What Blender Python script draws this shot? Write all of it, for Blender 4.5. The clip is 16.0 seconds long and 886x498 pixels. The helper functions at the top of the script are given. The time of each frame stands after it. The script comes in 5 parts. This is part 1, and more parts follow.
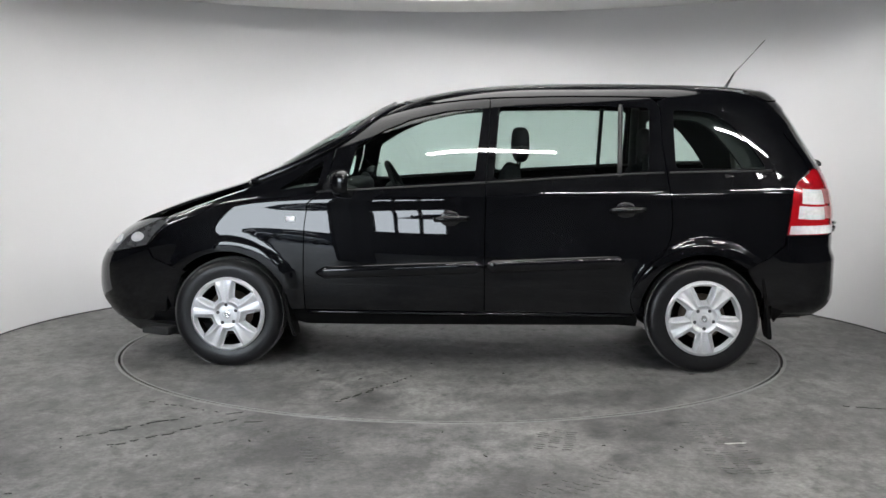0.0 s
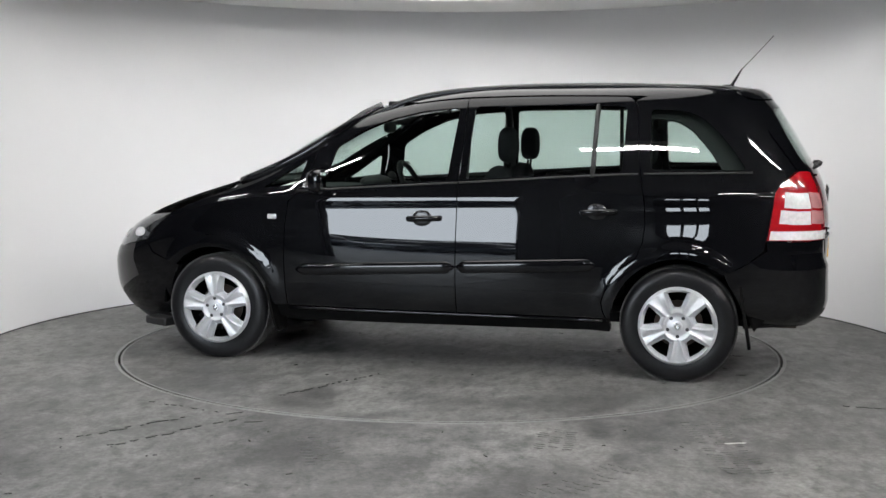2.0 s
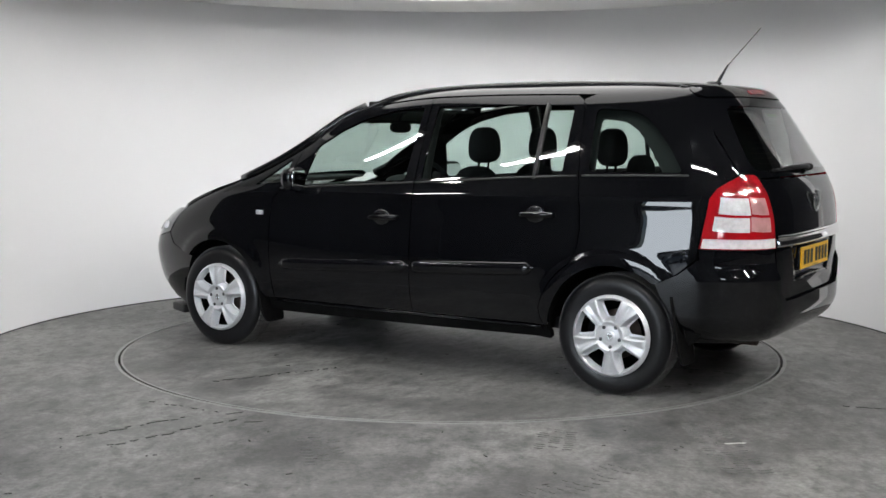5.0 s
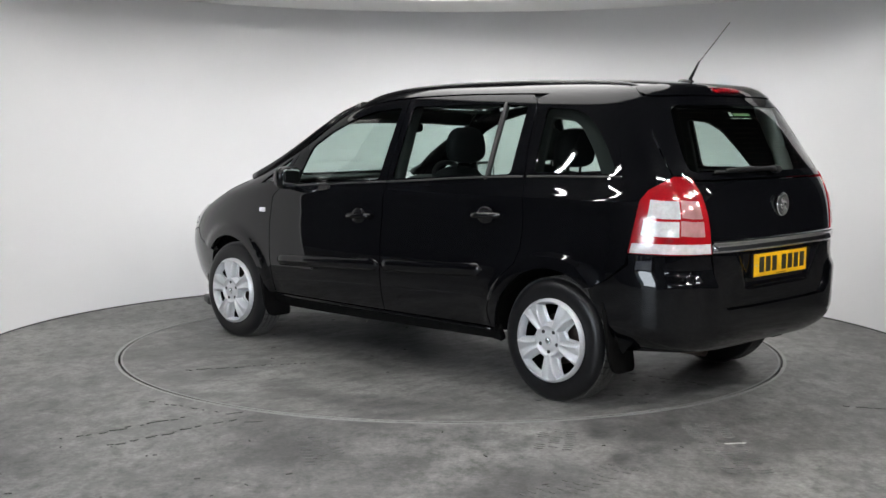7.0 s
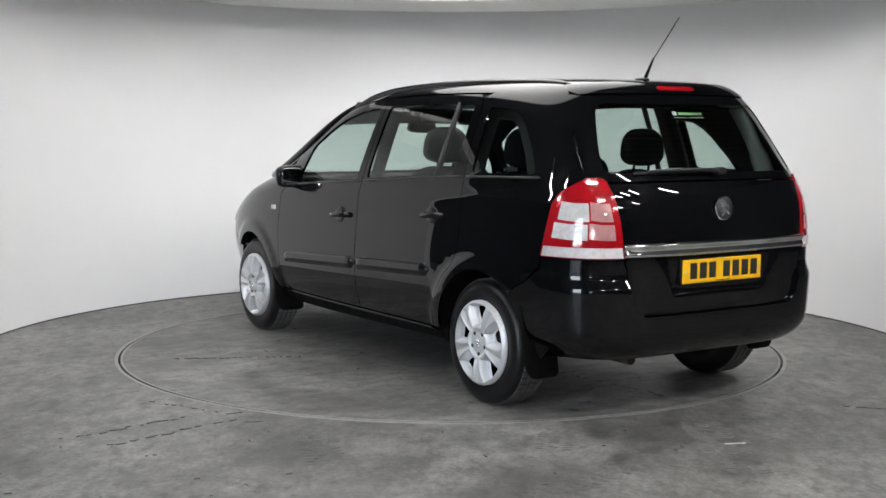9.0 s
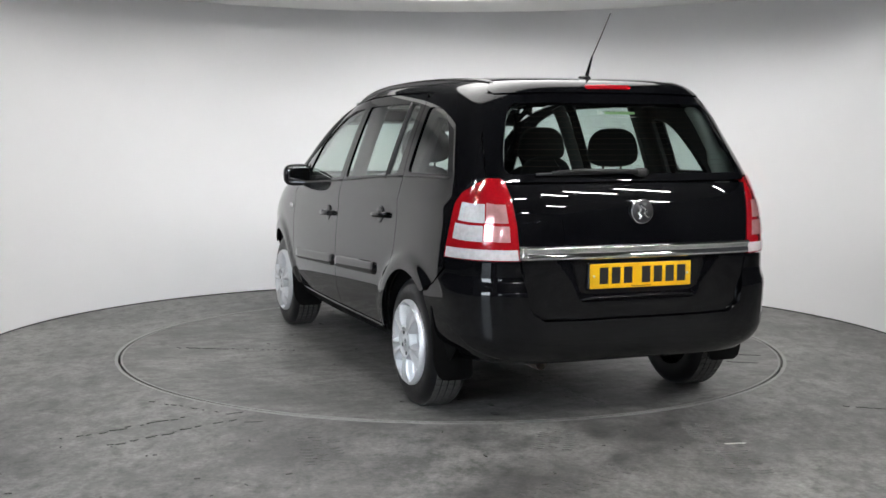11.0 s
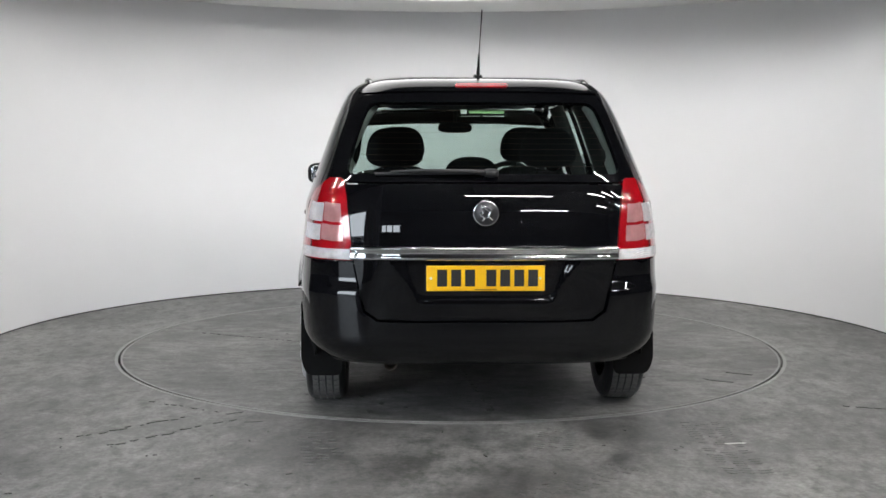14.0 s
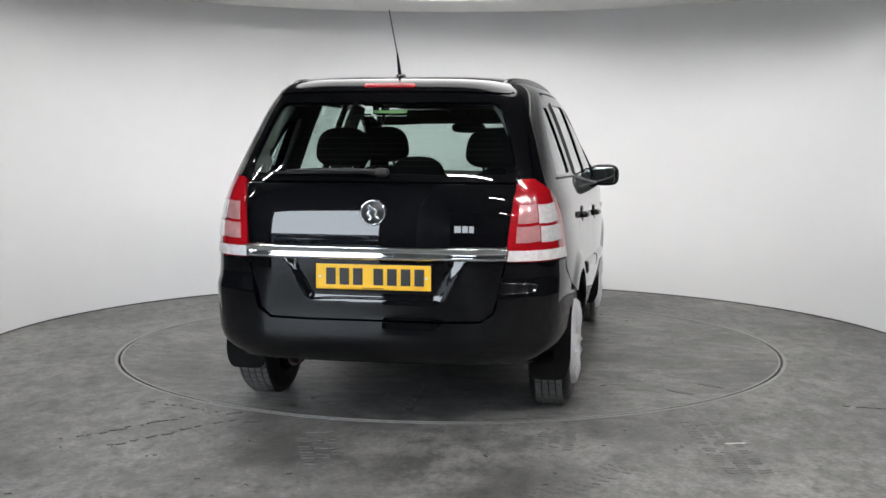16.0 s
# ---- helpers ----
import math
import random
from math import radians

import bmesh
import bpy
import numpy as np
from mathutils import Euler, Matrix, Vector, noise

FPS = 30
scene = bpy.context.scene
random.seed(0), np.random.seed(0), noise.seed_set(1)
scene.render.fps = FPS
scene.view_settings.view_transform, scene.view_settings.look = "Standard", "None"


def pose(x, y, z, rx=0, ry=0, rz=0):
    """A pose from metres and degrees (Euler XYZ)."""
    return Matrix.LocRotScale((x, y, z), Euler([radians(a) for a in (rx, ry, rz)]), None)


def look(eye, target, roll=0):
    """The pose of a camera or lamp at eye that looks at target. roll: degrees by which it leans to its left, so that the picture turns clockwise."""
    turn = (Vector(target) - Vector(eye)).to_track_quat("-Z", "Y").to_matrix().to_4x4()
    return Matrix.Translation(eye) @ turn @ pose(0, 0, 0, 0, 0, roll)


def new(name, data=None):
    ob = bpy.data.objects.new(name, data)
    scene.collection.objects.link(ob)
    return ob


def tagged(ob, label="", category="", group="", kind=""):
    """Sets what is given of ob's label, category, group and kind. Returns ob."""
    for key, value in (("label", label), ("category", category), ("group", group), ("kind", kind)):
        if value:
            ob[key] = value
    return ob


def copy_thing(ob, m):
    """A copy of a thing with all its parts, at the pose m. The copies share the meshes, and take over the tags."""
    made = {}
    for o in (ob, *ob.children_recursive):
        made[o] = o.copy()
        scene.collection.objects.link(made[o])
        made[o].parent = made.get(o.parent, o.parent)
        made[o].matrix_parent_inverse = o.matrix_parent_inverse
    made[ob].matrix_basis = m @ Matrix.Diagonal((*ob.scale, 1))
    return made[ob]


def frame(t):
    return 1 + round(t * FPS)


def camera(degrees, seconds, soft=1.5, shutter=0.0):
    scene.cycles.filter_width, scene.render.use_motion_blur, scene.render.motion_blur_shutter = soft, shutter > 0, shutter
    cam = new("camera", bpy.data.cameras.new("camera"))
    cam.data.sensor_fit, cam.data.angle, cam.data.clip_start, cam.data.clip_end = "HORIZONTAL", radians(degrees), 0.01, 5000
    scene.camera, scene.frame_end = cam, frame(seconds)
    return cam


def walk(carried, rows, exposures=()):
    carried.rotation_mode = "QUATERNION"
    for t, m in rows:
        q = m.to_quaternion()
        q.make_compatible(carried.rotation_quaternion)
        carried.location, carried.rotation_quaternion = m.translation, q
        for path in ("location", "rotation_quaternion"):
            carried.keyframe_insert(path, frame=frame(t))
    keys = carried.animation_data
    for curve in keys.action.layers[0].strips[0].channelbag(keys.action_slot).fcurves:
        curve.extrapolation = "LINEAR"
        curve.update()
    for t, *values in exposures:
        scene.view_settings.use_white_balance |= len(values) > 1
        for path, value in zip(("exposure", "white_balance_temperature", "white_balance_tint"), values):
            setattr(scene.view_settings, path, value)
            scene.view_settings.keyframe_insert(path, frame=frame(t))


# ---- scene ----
# A black people carrier turns on a round platform inside a white curved booth; the camera stands still.
EYE = Vector((0.0, -7.5845, 1.371))
PITCH, YAW = radians(-5.705), radians(-0.352)
AIM = EYE + Vector((math.sin(YAW) * math.cos(PITCH), math.cos(YAW) * math.cos(PITCH), math.sin(PITCH)))
cam = camera(40.13, 16.0, soft=1.5)
walk(cam, [(0.0, look(EYE, AIM, 0.207)), (16.0, look(EYE, AIM, 0.207))])

# ---- light ----
world = bpy.data.worlds.new("world")
scene.world = world
world.use_nodes = True
wn = world.node_tree
sky = wn.nodes.new("ShaderNodeTexSky")
sky.sky_type, sky.sun_disc, sky.sun_elevation, sky.sun_rotation = "NISHITA", False, radians(40), radians(150)
wn.links.new(sky.outputs[0], wn.nodes["Background"].inputs[0])
wn.nodes["Background"].inputs[1].default_value = 0.15
scene.view_settings.exposure = 0.76


WALL_R, TABLE_R, CEIL_Z = 2.985, 2.018, 2.36

# ---- materials ----
def material(name):
    m = bpy.data.materials.new(name)
    m.use_nodes = True
    return m, m.node_tree, m.node_tree.nodes["Principled BSDF"]


def put(b, **kw):
    for k, v in kw.items():
        b.inputs[k.replace("_", " ")].default_value = v if not isinstance(v, tuple) or len(v) != 3 else (*v, 1)


def noise_node(nt, scale, detail=4, rough=0.6, coords="Object", stretch=None, turn=0.0):
    tc, n = nt.nodes.new("ShaderNodeTexCoord"), nt.nodes.new("ShaderNodeTexNoise")
    n.inputs["Scale"].default_value, n.inputs["Detail"].default_value, n.inputs["Roughness"].default_value = scale, detail, rough
    if stretch:
        mp = nt.nodes.new("ShaderNodeMapping")
        mp.inputs["Scale"].default_value, mp.inputs["Rotation"].default_value = stretch, (0, 0, turn)
        nt.links.new(tc.outputs[coords], mp.inputs[0])
        nt.links.new(mp.outputs[0], n.inputs["Vector"])
    else:
        nt.links.new(tc.outputs[coords], n.inputs["Vector"])
    return n


def ramp(nt, src, stops):
    r = nt.nodes.new("ShaderNodeValToRGB")
    els = r.color_ramp.elements
    while len(els) < len(stops):
        els.new(0.5)
    for e, (pos, col) in zip(els, stops):
        e.position, e.color = pos, (*col, 1) if isinstance(col, tuple) else (col, col, col, 1)
    nt.links.new(src, r.inputs[0])
    return r


def bump(nt, b, src, strength, distance):
    n = nt.nodes.new("ShaderNodeBump")
    n.inputs["Strength"].default_value, n.inputs["Distance"].default_value = strength, distance
    nt.links.new(src, n.inputs["Height"])
    nt.links.new(n.outputs[0], b.inputs["Normal"])


def mixed(nt, a, b, fac, mode="MULTIPLY"):
    m = nt.nodes.new("ShaderNodeMix")
    m.data_type, m.blend_type = "RGBA", mode
    m.inputs["Factor"].default_value = fac
    nt.links.new(a, m.inputs[6])
    nt.links.new(b, m.inputs[7])
    return m.outputs[2]


def plain(name, colour, rough, metal=0.0, grain=0.0, scale=60, coat=0.0, ior=1.5, relief=0.0, spec=0.5):
    m, nt, b = material(name)
    put(b, Base_Color=colour, Roughness=rough, Metallic=metal, Coat_Weight=coat, IOR=ior, Coat_Roughness=0.02, Specular_IOR_Level=spec)
    if grain:
        n = noise_node(nt, scale)
        lo, hi = tuple(c * (1 - grain) for c in colour), tuple(min(c * (1 + grain), 1) for c in colour)
        nt.links.new(ramp(nt, n.outputs[0], [(0.3, lo), (0.7, hi)]).outputs[0], b.inputs["Base Color"])
        nt.links.new(ramp(nt, n.outputs[0], [(0.3, rough * 0.85), (0.7, min(rough * 1.2, 1))]).outputs[0], b.inputs["Roughness"])
        if relief:
            bump(nt, b, n.outputs[0], 0.4, relief)
    return m


def concrete(name, tint, seed):
    """Power-floated concrete: clouds, trowel sweeps, dark drag marks and fine grit."""
    m, nt, b = material(name)
    big = noise_node(nt, 0.75 + seed * 0.1, 6, 0.65)
    mid = noise_node(nt, 2.6, 8, 0.72, stretch=(1.3, 1, 1), turn=-0.35)
    drag = noise_node(nt, 3.2, 5, 0.6, stretch=(0.6, 3.0, 1), turn=0.6)
    smear = noise_node(nt, 6.5, 7, 0.7, stretch=(1.9, 1, 1), turn=-0.5)
    fine = noise_node(nt, 38, 4, 0.75)
    col = ramp(nt, big.outputs[0], [(0.38, tuple(c * 0.60 for c in tint)), (0.50, tint), (0.63, tuple(c * 1.32 for c in tint))])
    col2 = ramp(nt, mid.outputs[0], [(0.38, 0.52), (0.48, 0.97), (0.60, 1.30)])
    col3 = ramp(nt, fine.outputs[0], [(0.36, 0.70), (0.62, 1.16)])
    col4 = ramp(nt, drag.outputs[0], [(0.32, 0.55), (0.43, 1.0), (0.75, 1.06)])
    c = mixed(nt, col.outputs[0], col2.outputs[0], 0.95)
    c = mixed(nt, c, col4.outputs[0], 0.45)
    col5 = ramp(nt, smear.outputs[0], [(0.36, 0.50), (0.47, 0.96), (0.62, 1.36)])
    c = mixed(nt, c, col5.outputs[0], 0.9)
    c = mixed(nt, c, col3.outputs[0], 0.9)
    nt.links.new(c, b.inputs["Base Color"])
    nt.links.new(ramp(nt, mid.outputs[0], [(0.3, 0.40), (0.7, 0.62)]).outputs[0], b.inputs["Roughness"])
    bump(nt, b, fine.outputs[0], 0.15, 0.002)
    return m


def wall_paint(name, tint):
    m, nt, b = material(name)
    big, fine = noise_node(nt, 0.8, 3), noise_node(nt, 180, 2)
    nt.links.new(ramp(nt, big.outputs[0], [(0.3, tuple(c * 0.97 for c in tint)), (0.7, tint)]).outputs[0], b.inputs["Base Color"])
    put(b, Roughness=0.6)
    bump(nt, b, fine.outputs[0], 0.08, 0.001)
    return m


def glass(name, tint, gloss=1.0):
    """Thin tinted pane: clear tint plus a mirror share by Fresnel."""
    m = bpy.data.materials.new(name)
    m.use_nodes = True
    nt = m.node_tree
    nt.nodes.remove(nt.nodes["Principled BSDF"])
    face, power, clear, shine, mix = (nt.nodes.new("ShaderNode" + k) for k in ("LayerWeight", "Math", "BsdfTransparent", "BsdfGlossy", "MixShader"))
    face.inputs[0].default_value = 0.5
    power.operation, power.inputs[1].default_value = "POWER", 4.2
    lift = nt.nodes.new("ShaderNodeMath")
    lift.operation, lift.inputs[1].default_value, lift.inputs[2].default_value, lift.use_clamp = "MULTIPLY_ADD", 0.90, 0.075, True
    clear.inputs[0].default_value = (*tint, 1)
    shine.inputs["Roughness"].default_value = 0.01
    shine.inputs[0].default_value = (gloss, gloss, gloss, 1)
    nt.links.new(face.outputs["Facing"], power.inputs[0])
    nt.links.new(power.outputs[0], lift.inputs[0])
    nt.links.new(lift.outputs[0], mix.inputs[0])
    nt.links.new(clear.outputs[0], mix.inputs[1])
    nt.links.new(shine.outputs[0], mix.inputs[2])
    nt.links.new(mix.outputs[0], nt.nodes["Material Output"].inputs[0])
    return m


def glow(name, colour, strength):
    m, nt, b = material(name)
    put(b, Base_Color=(0.8, 0.8, 0.8), Emission_Color=colour, Emission_Strength=strength)
    return m


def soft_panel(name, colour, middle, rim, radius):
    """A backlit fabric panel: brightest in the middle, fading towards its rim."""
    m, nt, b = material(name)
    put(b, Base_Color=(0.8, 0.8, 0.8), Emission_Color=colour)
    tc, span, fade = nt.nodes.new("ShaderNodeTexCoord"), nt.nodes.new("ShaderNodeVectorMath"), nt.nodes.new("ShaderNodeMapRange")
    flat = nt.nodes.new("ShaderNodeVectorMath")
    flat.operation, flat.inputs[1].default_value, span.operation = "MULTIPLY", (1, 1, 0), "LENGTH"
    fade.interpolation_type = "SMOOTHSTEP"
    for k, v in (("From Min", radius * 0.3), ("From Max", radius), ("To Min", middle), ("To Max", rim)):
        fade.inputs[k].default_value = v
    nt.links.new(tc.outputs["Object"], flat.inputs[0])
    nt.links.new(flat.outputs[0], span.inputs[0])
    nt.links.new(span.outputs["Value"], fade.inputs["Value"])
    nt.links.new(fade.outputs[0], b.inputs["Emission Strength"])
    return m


def ribbed(name, colour):
    """Clear moulded lens over a reflector: fine ribs that sparkle."""
    m, nt, b = material(name)
    put(b, Base_Color=colour, Roughness=0.15, Metallic=0.2, Coat_Weight=1.0, Coat_Roughness=0.03)
    tc, wv, n = nt.nodes.new("ShaderNodeTexCoord"), nt.nodes.new("ShaderNodeTexWave"), noise_node(nt, 40, 3)
    wv.bands_direction = "DIAGONAL"
    wv.inputs["Scale"].default_value, wv.inputs["Distortion"].default_value = 60, 1.5
    nt.links.new(tc.outputs["Object"], wv.inputs["Vector"])
    lo, hi = tuple(c * 0.92 for c in colour), tuple(min(1, c * 1.1) for c in colour)
    nt.links.new(ramp(nt, n.outputs[0], [(0.38, lo), (0.62, hi)]).outputs[0], b.inputs["Base Color"])
    bump(nt, b, wv.outputs["Fac"], 0.6, 0.004)
    return m


def paint():
    m, nt, b = material("black_paint")
    put(b, Base_Color=(0.0020, 0.0022, 0.0030), Specular_IOR_Level=0.02, Roughness=0.35, Coat_Weight=1.0, Coat_Roughness=0.015, Coat_IOR=1.44)
    n = noise_node(nt, 7, 2)
    nt.links.new(ramp(nt, n.outputs[0], [(0.3, 0.30), (0.7, 0.42)]).outputs[0], b.inputs["Roughness"])
    return m


FLOOR, TABLE = concrete("floor_concrete", (0.126, 0.1240, 0.1205), 1), concrete("table_concrete", (0.126, 0.1240, 0.1200), 3)
WALL, CEIL = wall_paint("booth_white", (0.84, 0.84, 0.85)), wall_paint("ceiling_white", (0.80, 0.80, 0.78))
HALL = plain("hall_paint", (0.035, 0.037, 0.043), 0.7, grain=0.12, scale=2)
HALL_TOP = plain("hall_ceiling", (0.02, 0.021, 0.024), 0.8, grain=0.2, scale=1.5)
PAINT = paint()
BLACK = plain("black_plastic", (0.012, 0.012, 0.013), 0.5, grain=0.2, scale=250, relief=0.0006)
TRIM = plain("satin_black", (0.008, 0.008, 0.009), 0.22, grain=0.15, scale=90)
DARK = plain("underbody", (0.004, 0.004, 0.004), 0.85, spec=0.1, grain=0.3, scale=12)
RUBBER = plain("tyre_rubber", (0.006, 0.006, 0.007), 0.33, spec=0.3, grain=0.25, scale=40, relief=0.0008)
TREAD = plain("tyre_tread", (0.095, 0.094, 0.092), 0.8, grain=0.3, scale=50, relief=0.001)
ALLOY = plain("silver_wheel_trim", (0.58, 0.59, 0.61), 0.38, 0.5, grain=0.03, scale=8, coat=0.35)
STEEL = plain("steel", (0.35, 0.35, 0.36), 0.38, 1.0, grain=0.15, scale=30)
BOLT = plain("bolt_steel", (0.07, 0.07, 0.075), 0.4, 0.7, grain=0.2, scale=40)
RUST = plain("brake_rust", (0.09, 0.07, 0.06), 0.6, 0.6, grain=0.35, scale=25)
CHROME = plain("chrome", (0.82, 0.83, 0.84), 0.06, 1.0)
FABRIC = plain("seat_fabric", (0.012, 0.012, 0.014), 0.95, spec=0.1, grain=0.3, scale=260, relief=0.001)
INNER = plain("cabin_plastic", (0.016, 0.016, 0.017), 0.6, spec=0.25, grain=0.25, scale=200, relief=0.0006)
HEADLINER = plain("headliner", (0.30, 0.30, 0.29), 0.95, grain=0.05, scale=150)
RED = plain("red_lens", (0.30, 0.004, 0.009), 0.12, coat=1.0, grain=0.12, scale=120)
HEADLAMP = plain("headlamp_lens", (0.10, 0.104, 0.108), 0.14, 0.5, coat=1.0, grain=0.5, scale=25)
PINK = plain("pink_lens", (0.60, 0.30, 0.30), 0.14, 0.3, coat=1.0, grain=0.22, scale=14)
CLEAR_LENS = ribbed("clear_lens", (0.70, 0.70, 0.72))
YELLOW = plain("plate_yellow", (0.78, 0.44, 0.006), 0.35, grain=0.03, scale=40)
MIRROR = plain("mirror_glass", (0.75, 0.77, 0.78), 0.03, 1.0)
WIRE = plain("heater_wire", (0.10, 0.06, 0.04), 0.5, 0.5)
GREEN = plain("sticker_green", (0.25, 0.40, 0.18), 0.5)
INK = plain("plate_black", (0.01, 0.01, 0.01), 0.5)
WINDOW = glass("tinted_glass", (0.72, 0.82, 0.78))
REAR_WINDOW = glass("rear_glass", (0.66, 0.75, 0.72))
TUBE = glow("tube_light", (1.0, 0.985, 0.97), 108)
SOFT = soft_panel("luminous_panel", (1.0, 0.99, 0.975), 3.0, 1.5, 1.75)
DAY = glow("daylight", (0.84, 0.92, 1.0), 8.5)
STAIN = plain("oil_stain", (0.022, 0.021, 0.02), 0.4, grain=0.4, scale=30)
TARMAC = plain("yard_surface", (0.34, 0.34, 0.35), 0.7, grain=0.3, scale=30)
MARK = plain("tyre_mark", (0.122, 0.120, 0.116), 0.6, grain=0.35, scale=45)
PALE = plain("pale_scrap", (0.6, 0.6, 0.58), 0.7)
GROOVE = plain("groove", (0.02, 0.02, 0.02), 0.8, grain=0.3, scale=10)
EDGE = plain("table_edge_steel", (0.23, 0.23, 0.223), 0.5, 0.1, grain=0.25, scale=25)


# ---- mesh helpers ----
def link(name, bm, mat, parent=None, smooth=True):
    me = bpy.data.meshes.new(name)
    bm.to_mesh(me)
    bm.free()
    for m in (mat if isinstance(mat, (list, tuple)) else [mat]):
        me.materials.append(m)
    if smooth:
        me.polygons.foreach_set("use_smooth", [True] * len(me.polygons))
    ob = new(name, me)
    ob.parent = parent
    return ob


def part(name, bm, mat, parent, label="", smooth=True):
    ob = link(name, bm, mat, parent, smooth)
    return tagged(ob, label) if label else ob


def box(bm, x0, x1, y0, y1, z0, z1, bevel=0.0, m=None):
    r = bmesh.ops.create_cube(bm, size=1, matrix=Matrix.Translation(((x0 + x1) / 2, (y0 + y1) / 2, (z0 + z1) / 2)) @ Matrix.Diagonal((abs(x1 - x0), abs(y1 - y0), abs(z1 - z0), 1)))
    vs = r["verts"]
    if bevel:
        es = list({e for v in vs for e in v.link_edges})
        r = bmesh.ops.bevel(bm, geom=es, offset=bevel, segments=3, profile=0.5, affect="EDGES")
        vs = list({v for f in r["faces"] for v in f.verts} | {v for v in vs if v.is_valid})
    if m:
        bmesh.ops.transform(bm, matrix=m, verts=vs)
    return bm


def lathe(profile, steps, axis="Y", closed=False):
    """A turned body: profile rows (radius, along) round the axis."""
    bm = bmesh.new()
    rings = []
    for i in range(steps):
        a = 2 * math.pi * i / steps
        ring = []
        for r, h in profile:
            c, s = r * math.cos(a), r * math.sin(a)
            ring.append(bm.verts.new((c, h, s) if axis == "Y" else (c, s, h)))
        rings.append(ring)
    n = len(profile)
    for i in range(steps):
        a, b = rings[i], rings[(i + 1) % steps]
        for j in range(n if closed else n - 1):
            k = (j + 1) % n
            bm.faces.new((a[j], a[k], b[k], b[j]))
    bmesh.ops.recalc_face_normals(bm, faces=bm.faces)
    return bm


def tube(pts, radius, sides=8, flat=1.0):
    """A bar along a list of points, with a round (or flattened) section."""
    bm = bmesh.new()
    pts = [Vector(p) for p in pts]
    rings = []
    for i, p in enumerate(pts):
        d = (pts[min(i + 1, len(pts) - 1)] - pts[max(i - 1, 0)]).normalized()
        u = d.cross(Vector((0, 0, 1)) if abs(d.z) < 0.9 else Vector((1, 0, 0))).normalized()
        v = u.cross(d)
        r = radius(i / (len(pts) - 1)) if callable(radius) else radius
        rings.append([bm.verts.new(p + u * r * math.cos(2 * math.pi * k / sides) + v * r * flat * math.sin(2 * math.pi * k / sides)) for k in range(sides)])
    for a, b in zip(rings, rings[1:]):
        for k in range(sides):
            bm.faces.new((a[k], a[(k + 1) % sides], b[(k + 1) % sides], b[k]))
    bm.faces.new(rings[0])
    bm.faces.new(rings[-1])
    bmesh.ops.recalc_face_normals(bm, faces=bm.faces)
    return bm


def spline(pts, n=8):
    """A smooth line through the points."""
    pts = [np.array(p, float) for p in pts]
    ext = [2 * pts[0] - pts[1], *pts, 2 * pts[-1] - pts[-2]]
    out = []
    for a, b, c, d in zip(ext, ext[1:], ext[2:], ext[3:]):
        for k in range(n):
            t = k / n
            out.append(tuple(0.5 * (2 * b + (c - a) * t + (2 * a - 5 * b + 4 * c - d) * t * t + (3 * b - a - 3 * c + d) * t ** 3)))
    return out + [tuple(pts[-1])]


def arc(cx, cy, r, a0, a1, n=24):
    return [(cx + r * math.cos(radians(a0 + (a1 - a0) * k / n)), cy + r * math.sin(radians(a0 + (a1 - a0) * k / n))) for k in range(n + 1)]


def pchip(xs, ys):
    """Monotone cubic interpolation."""
    xs, ys = np.array(xs, float), np.array(ys, float)
    h, d = np.diff(xs), np.diff(ys) / np.diff(xs)
    m = np.zeros_like(ys)
    m[0], m[-1] = d[0], d[-1]
    for i in range(1, len(xs) - 1):
        if d[i - 1] * d[i] > 0:
            w1, w2 = 2 * h[i] + h[i - 1], h[i] + 2 * h[i - 1]
            m[i] = (w1 + w2) / (w1 / d[i - 1] + w2 / d[i])

    def f(x):
        x = np.clip(x, xs[0], xs[-1])
        i = np.clip(np.searchsorted(xs, x) - 1, 0, len(h) - 1)
        t = (x - xs[i]) / h[i]
        return ((1 + 2 * t) * (1 - t) ** 2 * ys[i] + t * (1 - t) ** 2 * h[i] * m[i] + t * t * (3 - 2 * t) * ys[i + 1] + t * t * (t - 1) * h[i] * m[i + 1])
    return f


# ---- the booth and the hall ----
def ring_wall(name, r, z0, z1, a0, a1, n, thick, mat):
    bm = bmesh.new()
    rows = []
    for k in range(n + 1):
        a = radians(a0 + (a1 - a0) * k / n)
        c, s = math.cos(a), math.sin(a)
        rows.append([bm.verts.new((q * c, q * s, z)) for q, z in ((r, z0), (r, z1), (r + thick, z1), (r + thick, z0))])
    for a, b in zip(rows, rows[1:]):
        for j in range(4):
            bm.faces.new((a[j], a[(j + 1) % 4], b[(j + 1) % 4], b[j]))
    bm.faces.new(rows[0])
    bm.faces.new(rows[-1])
    bmesh.ops.recalc_face_normals(bm, faces=bm.faces)
    ob = link(name, bm, mat, None, False)
    for p in ob.data.polygons:
        p.use_smooth = abs(p.normal.z) < 0.5 and len(p.vertices) == 4
    ob.data.set_sharp_from_angle(angle=radians(40))
    return tagged(ob, kind="structure")


def disc(name, r0, r1, z0, z1, mat, n=160):
    prof = [(r0, z0), (r0, z1), (r1, z1), (r1, z0)] if r0 else [(1e-4, z1), (r1, z1), (r1, z0), (1e-4, z0)]
    ob = link(name, lathe(prof, n, "Z", closed=bool(r0)), mat, None, False)
    return ob


